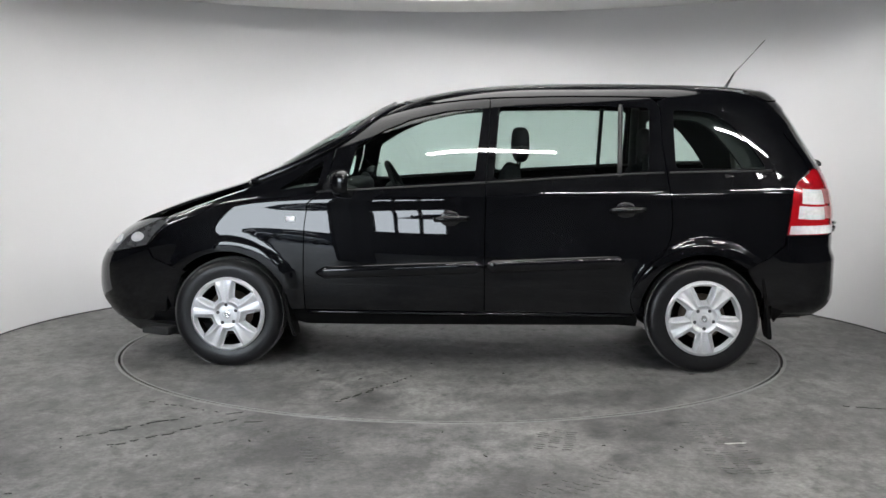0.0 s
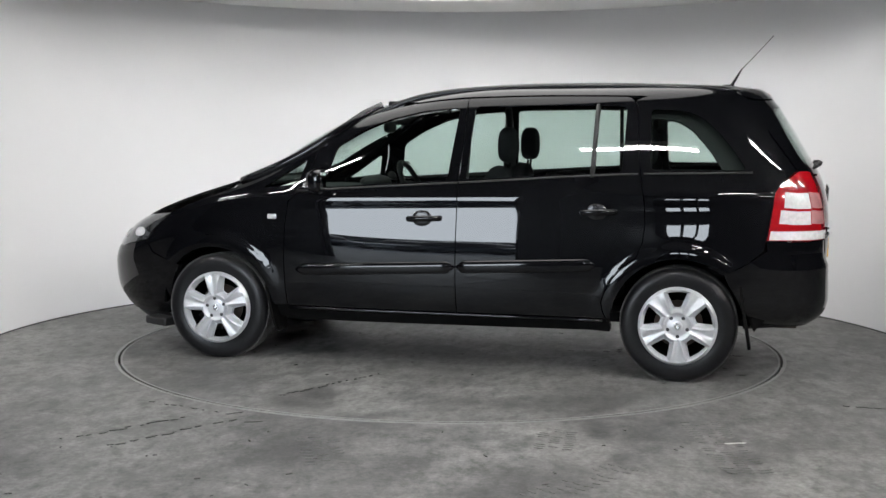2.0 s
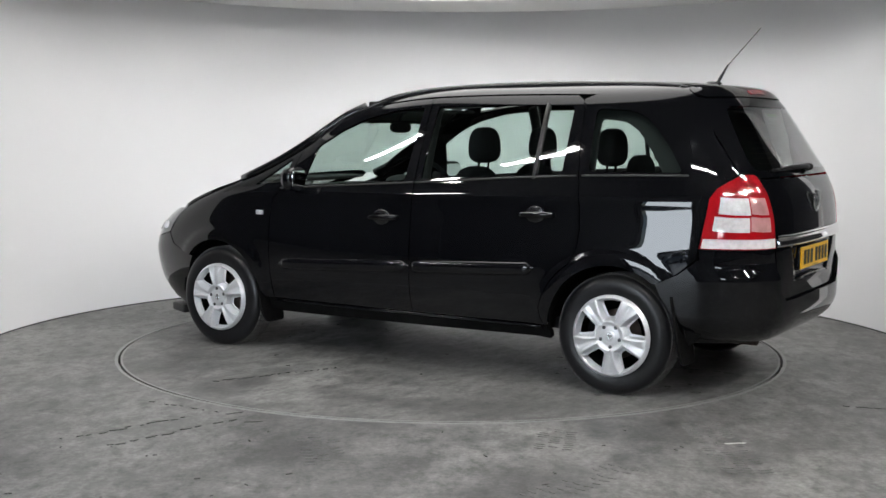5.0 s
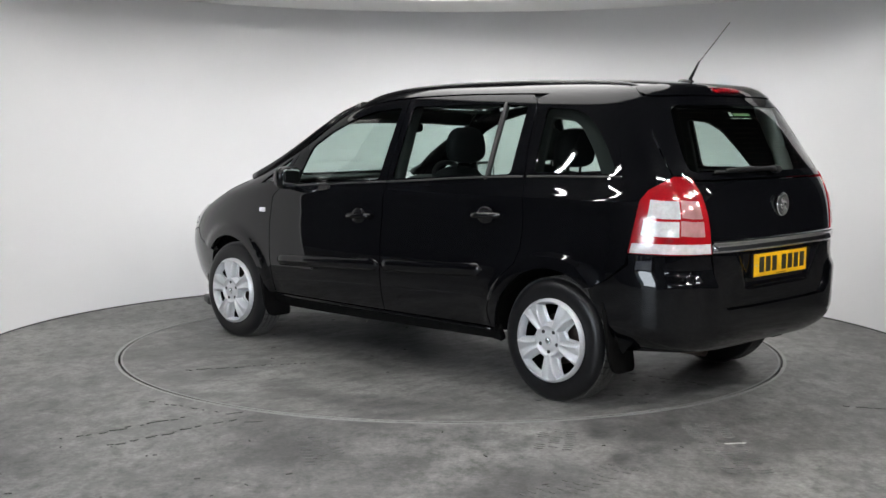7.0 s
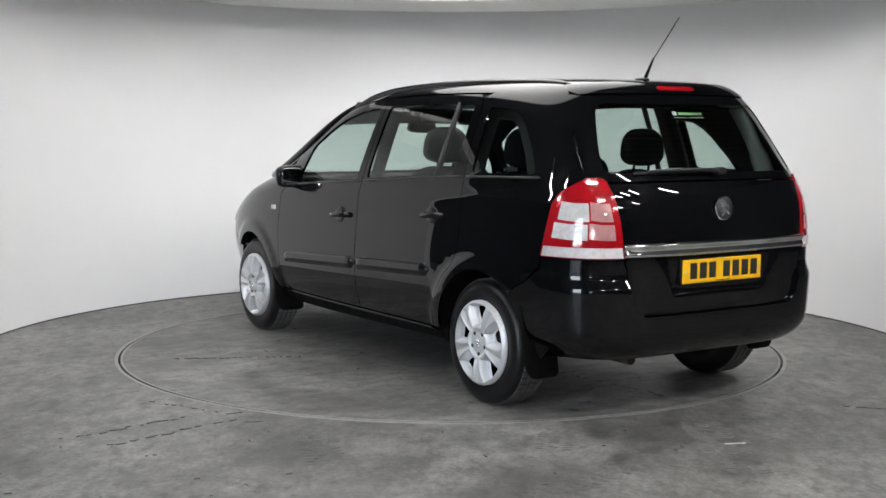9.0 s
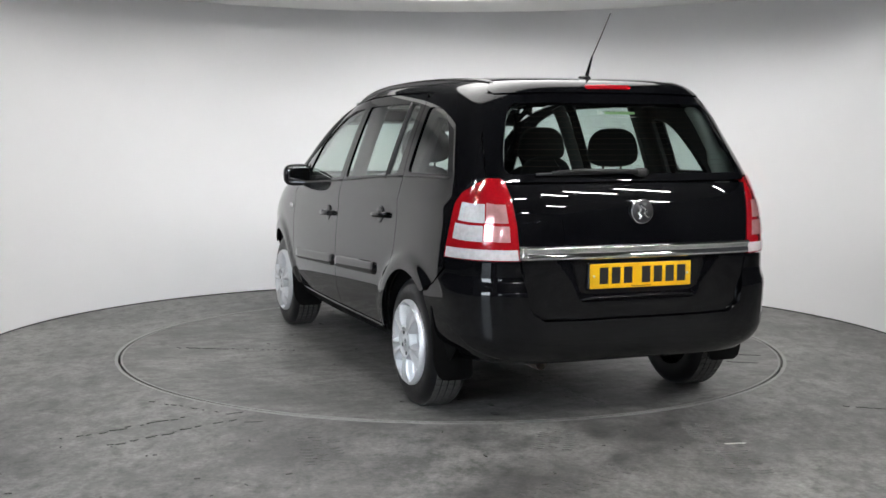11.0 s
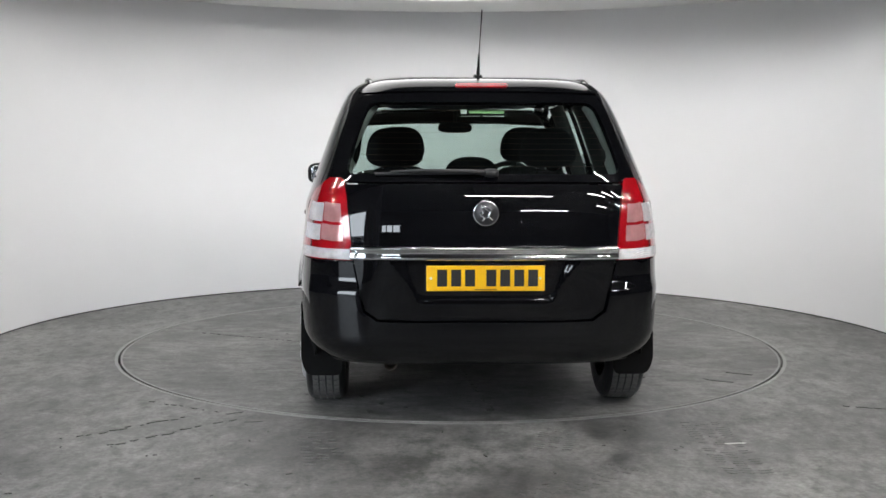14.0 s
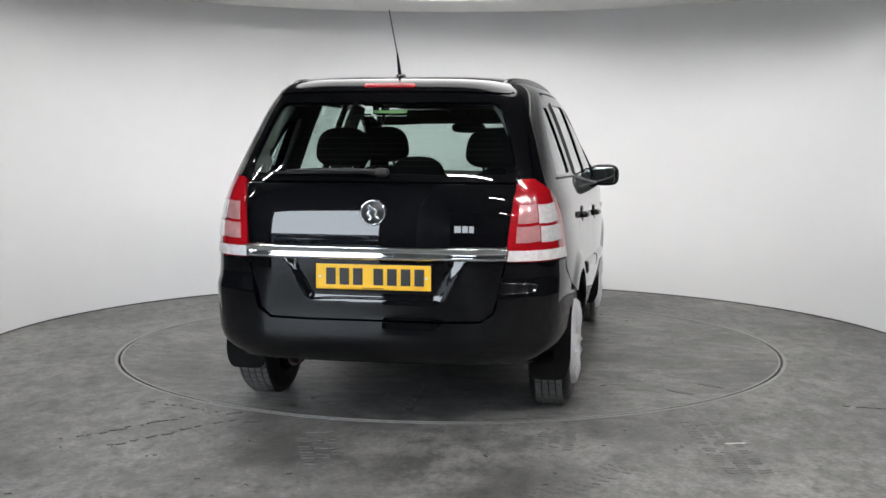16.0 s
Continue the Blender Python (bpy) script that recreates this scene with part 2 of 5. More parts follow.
def build_room():
    tagged(ring_wall("wall_curved", WALL_R, 0, CEIL_Z, 0, 181, 120, 0.1, WALL), "smooth white curved booth wall with faint scuffs at its foot", "wall")
    tagged(ring_wall("baseboard", WALL_R - 0.004, 0, 0.007, 0, 181, 120, 0.003, GROOVE), "thin dark joint along the foot of the wall", "joint")
    # the floor has a round well for the platform
    bm = bmesh.new()
    outer, n = [], 160
    ring = [bm.verts.new((2.032 * math.cos(2 * math.pi * k / n), 2.032 * math.sin(2 * math.pi * k / n), 0)) for k in range(n)]
    low = [bm.verts.new((v.co.x, v.co.y, -0.06)) for v in ring]
    for k in range(n):
        a = 2 * math.pi * k / n
        outer.append(bm.verts.new((max(-9, min(9, 30 * math.cos(a))), max(-12.3, min(3.6, 30 * math.sin(a))), 0)))
    for k in range(n):
        j = (k + 1) % n
        bm.faces.new((ring[k], outer[k], outer[j], ring[j]))
        bm.faces.new((ring[j], low[j], low[k], ring[k]))
    bm.faces.new(low)
    tagged(link("floor", bm, FLOOR, None, False), "grey power-floated concrete floor with scuffs and stains", "floor", kind="structure")
    tagged(disc("trim", 2.033, 2.052, -0.02, 0.002, EDGE), "worn steel ring set into the floor", "ring", kind="structure")
    # booth ceiling: a flat ring along the wall, open to the hall's lights in the middle
    tagged(ring_wall("ceiling", 2.05, CEIL_Z, CEIL_Z + 0.08, 0, 180, 120, WALL_R + 0.1 - 2.05, CEIL), "white ring-shaped booth ceiling", "ceiling")
    # hall shell; the yard behind a glazed entrance lies open to the sky
    for name, b in (("wall_north", (-9.2, 9.2, 3.6, 3.8, 0, 4.6)), ("wall_east", (9, 9.2, -12.3, 3.6, 0, 4.6)), ("wall_west", (-9.2, -9, -5.4, 3.6, 0, 4.6))):
        tagged(link(name, box(bmesh.new(), *b), HALL, None, False), "dark grey painted hall wall", "wall", kind="structure")
    bm = bmesh.new()
    for b in ((-9, -4.05, 0, 4.6), (-4.05, -1.62, 2.3, 4.6), (-1.62, -1.3, 0, 4.6)):
        box(bm, b[0], b[1], -5.6, -5.4, b[2], b[3])
    tagged(link("wall_entrance", bm, HALL, None, False), "dark grey hall wall with a wide entrance", "wall", kind="structure")
    bm = box(bmesh.new(), -0.1, 0.1, -7.0, 0.0, 0, 4.6)
    bmesh.ops.transform(bm, verts=bm.verts, matrix=pose(-1.3, -5.4, 0, 0, 0, -10))
    tagged(link("wall_return", bm, HALL, None, False), "dark grey painted hall wall", "wall", kind="structure")
    bm = bmesh.new()
    for b in ((-2.6, -2.3, 0, 4.6), (-2.3, -1.0, 0, 1.7), (-2.3, -1.0, 2.5, 4.6), (-1.0, 9, 0, 4.6)):
        box(bm, b[0], b[1], -12.5, -12.3, b[2], b[3])
    tagged(link("wall_south", bm, HALL, None, False), "dark grey hall wall with high windows", "wall", kind="structure")
    win = tagged(new("window_1"), "wide open entrance with a dark metal frame", "window", kind="structure")
    for x in (-4.02, -1.65):
        part("window_frame", box(bmesh.new(), x - 0.03, x + 0.03, -5.53, -5.45, 0, 2.3), BLACK, win)
    for z in (2.27,):
        part("window_frame", box(bmesh.new(), -3.99, -1.68, -5.52, -5.46, z - 0.03, z + 0.03), BLACK, win)
    win = tagged(new("window_2"), "band of three high panes in dark frames", "window", kind="structure")
    for x in (-2.27, -1.87, -1.45, -1.03):
        part("window_frame", box(bmesh.new(), x - 0.03, x + 0.03, -12.45, -12.35, 1.7, 2.5), BLACK, win)
    bm = bmesh.new()
    box(bm, -9.2, 9.2, -5.6, 3.8, 4.6, 4.7)
    box(bm, -2.8, 9.2, -12.5, -5.6, 4.6, 4.7)
    tagged(link("ceiling_hall", bm, HALL_TOP, None, False), "dark hall ceiling", "ceiling", kind="structure")
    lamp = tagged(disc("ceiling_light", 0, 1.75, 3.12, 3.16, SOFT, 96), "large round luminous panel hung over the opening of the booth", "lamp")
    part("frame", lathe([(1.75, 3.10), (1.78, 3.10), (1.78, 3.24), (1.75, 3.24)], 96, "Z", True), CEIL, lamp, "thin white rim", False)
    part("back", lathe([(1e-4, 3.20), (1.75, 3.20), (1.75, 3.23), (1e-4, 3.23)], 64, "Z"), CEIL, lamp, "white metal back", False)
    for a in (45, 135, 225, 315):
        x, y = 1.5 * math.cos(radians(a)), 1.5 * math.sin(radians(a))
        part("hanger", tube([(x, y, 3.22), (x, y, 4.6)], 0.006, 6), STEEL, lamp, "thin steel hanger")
    tagged(link("backdrop", box(bmesh.new(), -26, 10, -24.2, -24, -0.5, 12), DAY, None, False), "bright overcast daylight outside", "sky", kind="structure")
    tagged(link("ground", box(bmesh.new(), -26, 10, -24, -5.4, -0.2, -0.02), TARMAC, None, False), "pale grey yard outside the wide entrance", "ground", kind="structure")
    build_strips()


def build_strips():
    """Fluorescent battens that hang in rows under the hall ceiling, some added as unseen fill."""
    base = new("strip_light")
    part("batten", box(bmesh.new(), -0.66, 0.66, -0.06, 0.06, 0.02, 0.09, 0.01), CEIL, base, "white metal batten", False)
    for x in (-0.5, 0.5):
        part("hanger", tube([(x, 0, 0.08), (x, 0, 0.70)], 0.006, 6), STEEL, base, "thin steel hanger")
    part("tube", box(bmesh.new(), -0.64, 0.64, -0.027, 0.027, -0.02, 0.018, 0.012), TUBE, base, "glowing white tube")
    tagged(base, "long white fluorescent strip light under the ceiling, some added unseen as fill", "lamp", "hall strip lights")
    base.matrix_basis = pose(0.0, -4.1, 3.9, 0, 0, -7)
    # (-3.4, -3.0), (-4.6, -1.9), (3.9, -4.8) are added to brighten wall and floor
    spots = [(3.2, -5.4), (4.6, -4.2), (1.1, -6.2), (4.8, -7.6), (2.6, -10), (-6.2, -3.4), (6.2, -3.0), (6.6, -5.8), (2.9, -3.4), (-3.4, -3.0), (3.9, -4.8), (-4.6, -1.9)]
    for x, y in spots:
        copy_thing(base, pose(x, y, 3.9, 0, 0, 0))


def stain(parent, x, y, lx, ly, turn, mat, rng, label=""):
    """A thin irregular dried spot."""
    bm = bmesh.new()
    n = 18
    wob = [1 + rng.uniform(-0.35, 0.35) for _ in range(n)]
    wob = [(wob[k] + wob[k - 1] + wob[(k + 1) % n]) / 3 for k in range(n)]
    top = [bm.verts.new((lx * wob[k] * math.cos(2 * math.pi * k / n), ly * wob[k] * math.sin(2 * math.pi * k / n), 0.0025)) for k in range(n)]
    low = [bm.verts.new((v.co.x * 1.02, v.co.y * 1.02, 0.0)) for v in top]
    bm.faces.new(top)
    for k in range(n):
        bm.faces.new((low[k], low[(k + 1) % n], top[(k + 1) % n], top[k]))
    bmesh.ops.transform(bm, verts=bm.verts, matrix=pose(x, y, 0, 0, 0, turn))
    return part("stain", bm, mat, parent, label, False)


def run(parent, x0, y0, x1, y1, count, size, rng):
    """A dotted drip line of small spots."""
    turn = math.degrees(math.atan2(y1 - y0, x1 - x0))
    for k in range(count):
        t = (k + rng.uniform(0.1, 0.9)) / count
        sc = size * rng.uniform(0.5, 1.3)
        stain(parent, x0 + (x1 - x0) * t + rng.uniform(-0.012, 0.012), y0 + (y1 - y0) * t + rng.uniform(-0.012, 0.012), sc * rng.uniform(1, 2.4), sc * 0.6, turn + rng.uniform(-15, 15), STAIN, rng)


def build_stains(floor, table):
    rng = random.Random(7)
    run(table, 0.50, 1.64, 0.36, 1.34, 12, 0.012, rng)
    run(table, 0.36, 1.34, 0.16, 0.96, 9, 0.008, rng)
    run(table, -1.80, -0.12, -0.75, -0.02, 16, 0.011, rng)
    for x, y, a, b, w in ((-1.77, -0.11, 0.028, 0.022, 0), (-1.79, 0.475, 0.030, 0.018, 20), (-1.11, -1.41, 0.085, 0.018, 55), (-0.93, -1.59, 0.07, 0.014, 60), (-1.62, 0.42, 0.02, 0.012, 0), (-1.45, 0.52, 0.016, 0.01, 40), (-1.70, 0.30, 0.012, 0.01, 0)):
        stain(table, x, y, a, b, w, STAIN, rng)
    for _ in range(26):
        x, y = rng.uniform(-1.6, 1.6), rng.uniform(-1.1, 1.1)
        stain(table, x, y, rng.uniform(0.006, 0.02), rng.uniform(0.004, 0.009), rng.uniform(0, 180), STAIN, rng)
    run(floor, -1.66, -2.34, -1.24, -1.92, 12, 0.014, rng)
    run(floor, -1.50, -2.50, -1.02, -1.98, 10, 0.013, rng)
    run(floor, -1.50, -1.62, -1.10, -1.84, 7, 0.010, rng)
    stain(floor, -1.04, -1.86, 0.05, 0.008, 35, STAIN, rng)
    stain(floor, -0.92, -2.03, 0.035, 0.007, 12, STAIN, rng)
    run(floor, 1.95, -1.62, 2.25, -1.75, 6, 0.014, rng)
    for _ in range(34):
        x, y = rng.uniform(-2.4, 2.6), rng.uniform(-3.4, -2.05)
        stain(floor, x, y, rng.uniform(0.005, 0.018), rng.uniform(0.003, 0.007), rng.uniform(0, 180), STAIN, rng)
    for x, y in ((1.235, -2.38), (1.27, -2.375)):
        stain(floor, x, y, 0.03, 0.008, rng.uniform(-10, 10), PALE, rng, "pale paper scrap")
    # faint tyre prints: rows of short bars
    for x0, y0, x1, y1, wide, count in ((1.17, -1.98, 1.20, -2.85, 0.20, 26), (0.50, -2.14, 0.44, -2.50, 0.17, 11), (-0.62, -2.2, -0.50, -2.75, 0.18, 12), (0.72, -2.75, 0.30, -3.2, 0.16, 12)):
        turn = math.degrees(math.atan2(y1 - y0, x1 - x0)) + 90
        for k in range(count):
            t = (k + 0.5) / count
            for q in (-0.36, 0.0, 0.36):
                if rng.random() < 0.72:
                    cx = x0 + (x1 - x0) * t + math.cos(radians(turn)) * wide * q
                    cy = y0 + (y1 - y0) * t + math.sin(radians(turn)) * wide * q
                    stain(floor, cx, cy, wide * rng.uniform(0.10, 0.16), 0.0055, turn + 14 * (1 if q > 0 else -1), MARK, rng)
    for a in (159, 24.5):
        stain(floor, (WALL_R - 0.03) * math.cos(radians(a)), (WALL_R - 0.03) * math.sin(radians(a)), 0.03, 0.012, a + 90, STAIN, rng)


def build_table():
    ob = disc("turntable", 0, TABLE_R, -0.05, 0.0, [TABLE])
    tagged(ob, "round concrete-topped turntable flush with the floor", "turntable")
    part("rim", lathe([(TABLE_R, -0.04), (TABLE_R, 0.003), (TABLE_R - 0.012, 0.003), (TABLE_R - 0.012, -0.04)], 160, "Z", True), EDGE, ob, "worn steel edge", False)
    return ob


CAR_OFF = Vector((-0.1045, -0.0464, 0))
TURN = [(0, 177.58), (1, 171.98), (2, 166.31), (3, 160.52), (4, 154.58), (5, 148.52), (6, 142.43), (7, 136.3), (8, 130.14), (9, 123.95), (10, 117.78), (11, 111.6), (12, 105.36), (13, 99.1), (14, 92.81), (15, 86.47), (16, 80.02)]


# ---- the car's skin: one smooth closed form, from which every panel is cut ----
X0 = -0.6
W_Z = pchip([0.15, 0.22, 0.33, 0.48, 0.65, 0.80, 0.95, 1.05, 1.12, 1.20, 1.30, 1.40, 1.48, 1.54, 1.58, 1.605, 1.625, 1.637, 1.642],
            [0.790, 0.820, 0.846, 0.863, 0.865, 0.855, 0.838, 0.822, 0.802, 0.775, 0.739, 0.702, 0.668, 0.636, 0.600, 0.552, 0.45, 0.28, 0.02])
XF_Z = pchip([0.12, 0.23, 0.375, 0.54, 0.62, 0.70, 0.77, 0.83, 0.90, 0.97, 1.016, 1.045, 1.075, 1.114, 1.225, 1.336, 1.435, 1.506, 1.559, 1.595, 1.616, 1.63, 1.637, 1.642],
             [2.06, 2.195, 2.265, 2.242, 2.200, 2.130, 2.045, 1.93, 1.765, 1.57, 1.42, 1.32, 1.24, 1.165, 0.985, 0.805, 0.628, 0.450, 0.273, 0.09, -0.09, -0.28, -0.42, -0.58])
XR_Z = pchip([0.15, 0.25, 0.35, 0.50, 0.65, 0.80, 0.90, 1.00, 1.08, 1.13, 1.20, 1.33, 1.45, 1.53, 1.57, 1.595, 1.612, 1.63, 1.642],
             [-2.09, -2.12, -2.128, -2.126, -2.124, -2.124, -2.122, -2.110, -2.090, -2.068, -2.025, -1.945, -1.872, -1.815, -1.790, -1.752, -1.66, -1.20, -0.62])
NF_Z = pchip([0.15, 0.35, 0.55, 0.70, 0.80, 0.95, 1.03, 1.10, 1.25, 1.45, 1.55, 1.642], [3.1, 3.5, 4.2, 5.0, 5.9, 8.0, 8.5, 7.5, 6.5, 5.5, 4.5, 2.8])
NR_Z = pchip([0.15, 0.5, 0.8, 1.0, 1.15, 1.35, 1.5, 1.58, 1.642], [5.6, 6.2, 6.8, 7.0, 6.8, 6.6, 6.4, 5.4, 3.0])


def softened(f, sigma):
    """The profile with its small ripples rolled out, so that the paint mirrors cleanly; less so towards the roof."""
    z = np.arange(0.10, 1.6421, 0.002)
    v, out = f(z), []
    for q in z:
        s = max(0.003, min(sigma, (1.645 - q) * 0.20))
        w = np.exp(-(((z - q) / s) ** 2) / 2) * (np.abs(z - q) < min(q - 0.0999, 1.6421 - q) + 1e-6)
        out.append(float((w * v).sum() / w.sum()))
    out = np.array(out)
    return lambda x: np.interp(x, z, out)


W_Z, XR_Z = softened(W_Z, 0.07), softened(XR_Z, 0.06)
XF_Z, NF_Z, NR_Z = softened(XF_Z, 0.022), softened(NF_Z, 0.06), softened(NR_Z, 0.06)
WHEELS = ((1.348, 0.305), (-1.350, 0.313))
ARCH_R = 0.362


def flare(x, z):
    """How far the wing stands out round the wheel arches, the tuck under the doors and the shoulder above them."""
    out = 0.0
    for cx, cz in WHEELS:
        r = np.hypot(x - cx, z - cz)
        out = out + 0.016 / (1 + np.exp((r - 0.435) / 0.012)) * (z > 0.1)
    out = out - 0.40 * np.clip(0.57 - z, 0, 1) ** 2 * np.clip((1.1 - np.abs(x)) / 0.2, 0, 1)
    out = out + 0.008 * np.exp(-((z - 0.985 - 0.02 * (-x)) / 0.048) ** 2)
    return out


def side_y(x, z):
    q = np.where(x > X0, (x - X0) / (XF_Z(z) - X0), (X0 - x) / (X0 - XR_Z(z)))
    n = np.where(x > X0, NF_Z(z), NR_Z(z))
    return W_Z(z) * np.power(np.maximum(1 - np.power(np.minimum(q, 0.9995), n), 1e-6), 1 / n) + flare(x, z)


def on_side(a, b):
    return np.stack([a, side_y(a, b), b], 1)


def on_rear(a, b):
    """The rear face, gently crowned across the tailgate."""
    n = NR_Z(b)
    q = np.minimum(np.abs(a) / W_Z(b), 0.9995)
    rise = np.clip((b - 0.52) / 0.25, 0, 1) * np.clip((1.60 - b) / 0.12, 0, 1)
    crown = 0.026 * np.clip(1 - (a / 0.61) ** 2, 0, 1) * rise * rise * (3 - 2 * rise)
    return np.stack([X0 - (X0 - XR_Z(b)) * np.power(1 - q ** n, 1 / n) - crown, a, b], 1)


def on_front(a, b):
    n = NF_Z(b)
    q = np.minimum(np.abs(a) / W_Z(b), 0.9995)
    return np.stack([X0 + (XF_Z(b) - X0) * np.power(1 - q ** n, 1 / n), a, b], 1)


def wrap(back):
    def f(a, b):
        """a: degrees round the car from its rear (or front) centre, b: height."""
        th = np.radians(a)
        n, reach = (NR_Z(b), X0 - XR_Z(b)) if back else (NF_Z(b), XF_Z(b) - X0)
        r = np.power(np.power(np.abs(np.cos(th)) / reach, n) + np.power(np.abs(np.sin(th)) / W_Z(b), n), -1 / n)
        x = X0 + (-1 if back else 1) * r * np.cos(th)
        return np.stack([x, r * np.sin(th), b], 1)
    return f


def on_top(a, b):
    """a: x, b: y; the height is found by halving."""
    lo, hi = np.full_like(a, 0.60), np.full_like(a, 1.642)
    for _ in range(40):
        z = (lo + hi) / 2
        qx = np.where(a > X0, (a - X0) / (XF_Z(z) - X0 + 1e-6), (X0 - a) / (X0 - XR_Z(z) + 1e-6))
        n = np.where(a > X0, NF_Z(z), NR_Z(z))
        out = np.power(np.clip(qx, 0, 4), n) + np.power(np.clip(np.abs(b) / W_Z(z), 0, 4), n) > 1
        hi, lo = np.where(out, z, hi), np.where(out, lo, z)
    return np.stack([a, b, (lo + hi) / 2], 1)


REAR_WRAP, FRONT_WRAP = wrap(True), wrap(False)


def panel(name, form, outline, mat, parent, holes=(), off=0.0, lip=0.014, step=(0.05, 0.05), mirror=False, label="", bulge=None):
    """A sheet cut from the skin: outline and holes in the form's two coordinates, lifted by off, its edges turned in by lip."""
    from mathutils.geometry import tessellate_polygon
    loops = [[Vector((p[0], p[1], 0)) for p in outline]] + [[Vector((p[0], p[1], 0)) for p in h] for h in holes]
    flat = [p for lp in loops for p in lp]
    bm = bmesh.new()
    vs = [bm.verts.new(p) for p in flat]
    for tri in tessellate_polygon(loops):
        if len(set(tri)) == 3:
            try:
                bm.faces.new([vs[i] for i in tri])
            except ValueError:
                pass
    for ax in (0, 1):
        lo, hi = min(p[ax] for p in flat), max(p[ax] for p in flat)
        n = max(1, int((hi - lo) / step[ax]))
        for k in range(1, n):
            co = Vector((0, 0, 0))
            co[ax] = lo + (hi - lo) * k / n + 1e-5
            no = Vector((0, 0, 0))
            no[ax] = 1
            bmesh.ops.bisect_plane(bm, geom=bm.verts[:] + bm.edges[:] + bm.faces[:], dist=1e-6, plane_co=co, plane_no=no)
    bmesh.ops.remove_doubles(bm, verts=bm.verts, dist=1e-5)
    bm.verts.index_update()
    ab = np.array([(v.co.x, v.co.y) for v in bm.verts])
    a, b = ab[:, 0], ab[:, 1]

    def at(a, b):
        return form(a, b)
    e = np.array([0.4, 0.004]) if form in (REAR_WRAP, FRONT_WRAP) else np.array([0.004, 0.004])
    base = at(a, b)
    nrm = np.cross(at(a + e[0], b) - at(a - e[0], b), at(a, b + e[1]) - at(a, b - e[1]))
    nrm /= np.linalg.norm(nrm, axis=1, keepdims=True) + 1e-12
    inward = np.array([X0, 0, 0.6])
    ref = base - inward
    if form is on_side:
        ref = ref * np.array([0, 1, 0])
    nrm *= np.where((nrm * ref).sum(1) < 0, -1, 1)[:, None]
    height = off + (bulge(a, b, base) if bulge else 0.0)
    pos = base + nrm * (height[:, None] if isinstance(height, np.ndarray) else height)
    if bulge:
        def lifted(u, w):
            p = at(u, w)
            n = np.cross(at(u + e[0], w) - at(u - e[0], w), at(u, w + e[1]) - at(u, w - e[1]))
            n /= np.linalg.norm(n, axis=1, keepdims=True) + 1e-12
            n *= np.where((n * nrm).sum(1) < 0, -1, 1)[:, None]
            return p + n * bulge(u, w, p)[:, None]
        fine = np.cross(lifted(a + e[0], b) - lifted(a - e[0], b), lifted(a, b + e[1]) - lifted(a, b - e[1]))
        fine /= np.linalg.norm(fine, axis=1, keepdims=True) + 1e-12
        nrm = fine * np.where((fine * nrm).sum(1) < 0, -1, 1)[:, None]
    if mirror:
        pos[:, 1] *= -1
        nrm[:, 1] *= -1
    for v, p in zip(bm.verts, pos):
        v.co = p
    bm.normal_update()
    for f in bm.faces:
        if f.normal.dot(Vector(nrm[f.verts[0].index])) < 0:
            f.normal_flip()
    normals = {v: tuple(n) for v, n in zip(bm.verts, nrm)}
    if lip:
        # turned-in edge: its own vertices, so that the skin's shading stays clean
        rim = [e2 for e2 in bm.edges if len(e2.link_faces) == 1]
        twin = {}

        def copy_of(v, deep):
            key = (v.index, deep)
            if key not in twin:
                n = nrm[v.index]
                twin[key] = bm.verts.new(v.co - Vector(n) * (lip if deep else 0.0))
            return twin[key]
        for e2 in rim:
            u, w = e2.verts
            f = e2.link_faces[0]
            fwd = any(lp.vert is u and lp.link_loop_next.vert is w for lp in f.loops)
            u, w = (w, u) if fwd else (u, w)
            bm.faces.new((copy_of(u, 0), copy_of(w, 0), copy_of(w, 1), copy_of(u, 1)))
    bm.normal_update()
    final = [normals.get(v, tuple(v.normal)) for v in bm.verts]
    ob = part(name, bm, mat, parent, label)
    ob.data.normals_split_custom_set_from_vertices(final)
    return ob


def arch_cut(k, a0, a1, n=22, r=ARCH_R):
    return arc(WHEELS[k][0], WHEELS[k][1], r, a0, a1, n)


def inset(poly, d):
    """The outline drawn in by d (outwards where d is negative)."""
    n = len(poly)
    area = sum(poly[i][0] * poly[(i + 1) % n][1] - poly[(i + 1) % n][0] * poly[i][1] for i in range(n))
    s = 1 if area > 0 else -1
    out = []
    for i in range(n):
        (ax, ay), (bx, by), (cx, cy) = poly[i - 1], poly[i], poly[(i + 1) % n]
        n1, n2 = Vector((-(by - ay), bx - ax)), Vector((-(cy - by), cx - bx))
        if n1.length < 1e-7 or n2.length < 1e-7:
            out.append((bx, by))
            continue
        n1.normalize(), n2.normalize()
        m = n1 + n2
        m = m / max(m.length_squared / 2, 0.35)
        out.append((bx + s * d * m.x, by + s * d * m.y))
    return out


def rounded(pts, r, n=4):
    """A polygon with its corners rounded."""
    out = []
    for i in range(len(pts)):
        a, b, c = Vector(pts[i - 1]), Vector(pts[i]), Vector(pts[(i + 1) % len(pts)])
        d1, d2 = (a - b), (c - b)
        k = min(r, d1.length * 0.45, d2.length * 0.45)
        p, q = b + d1.normalized() * k, b + d2.normalized() * k
        for j in range(n + 1):
            t = j / n
            v = p * (1 - t) ** 2 + b * 2 * t * (1 - t) + q * t * t
            out.append((v.x, v.y))
    return out


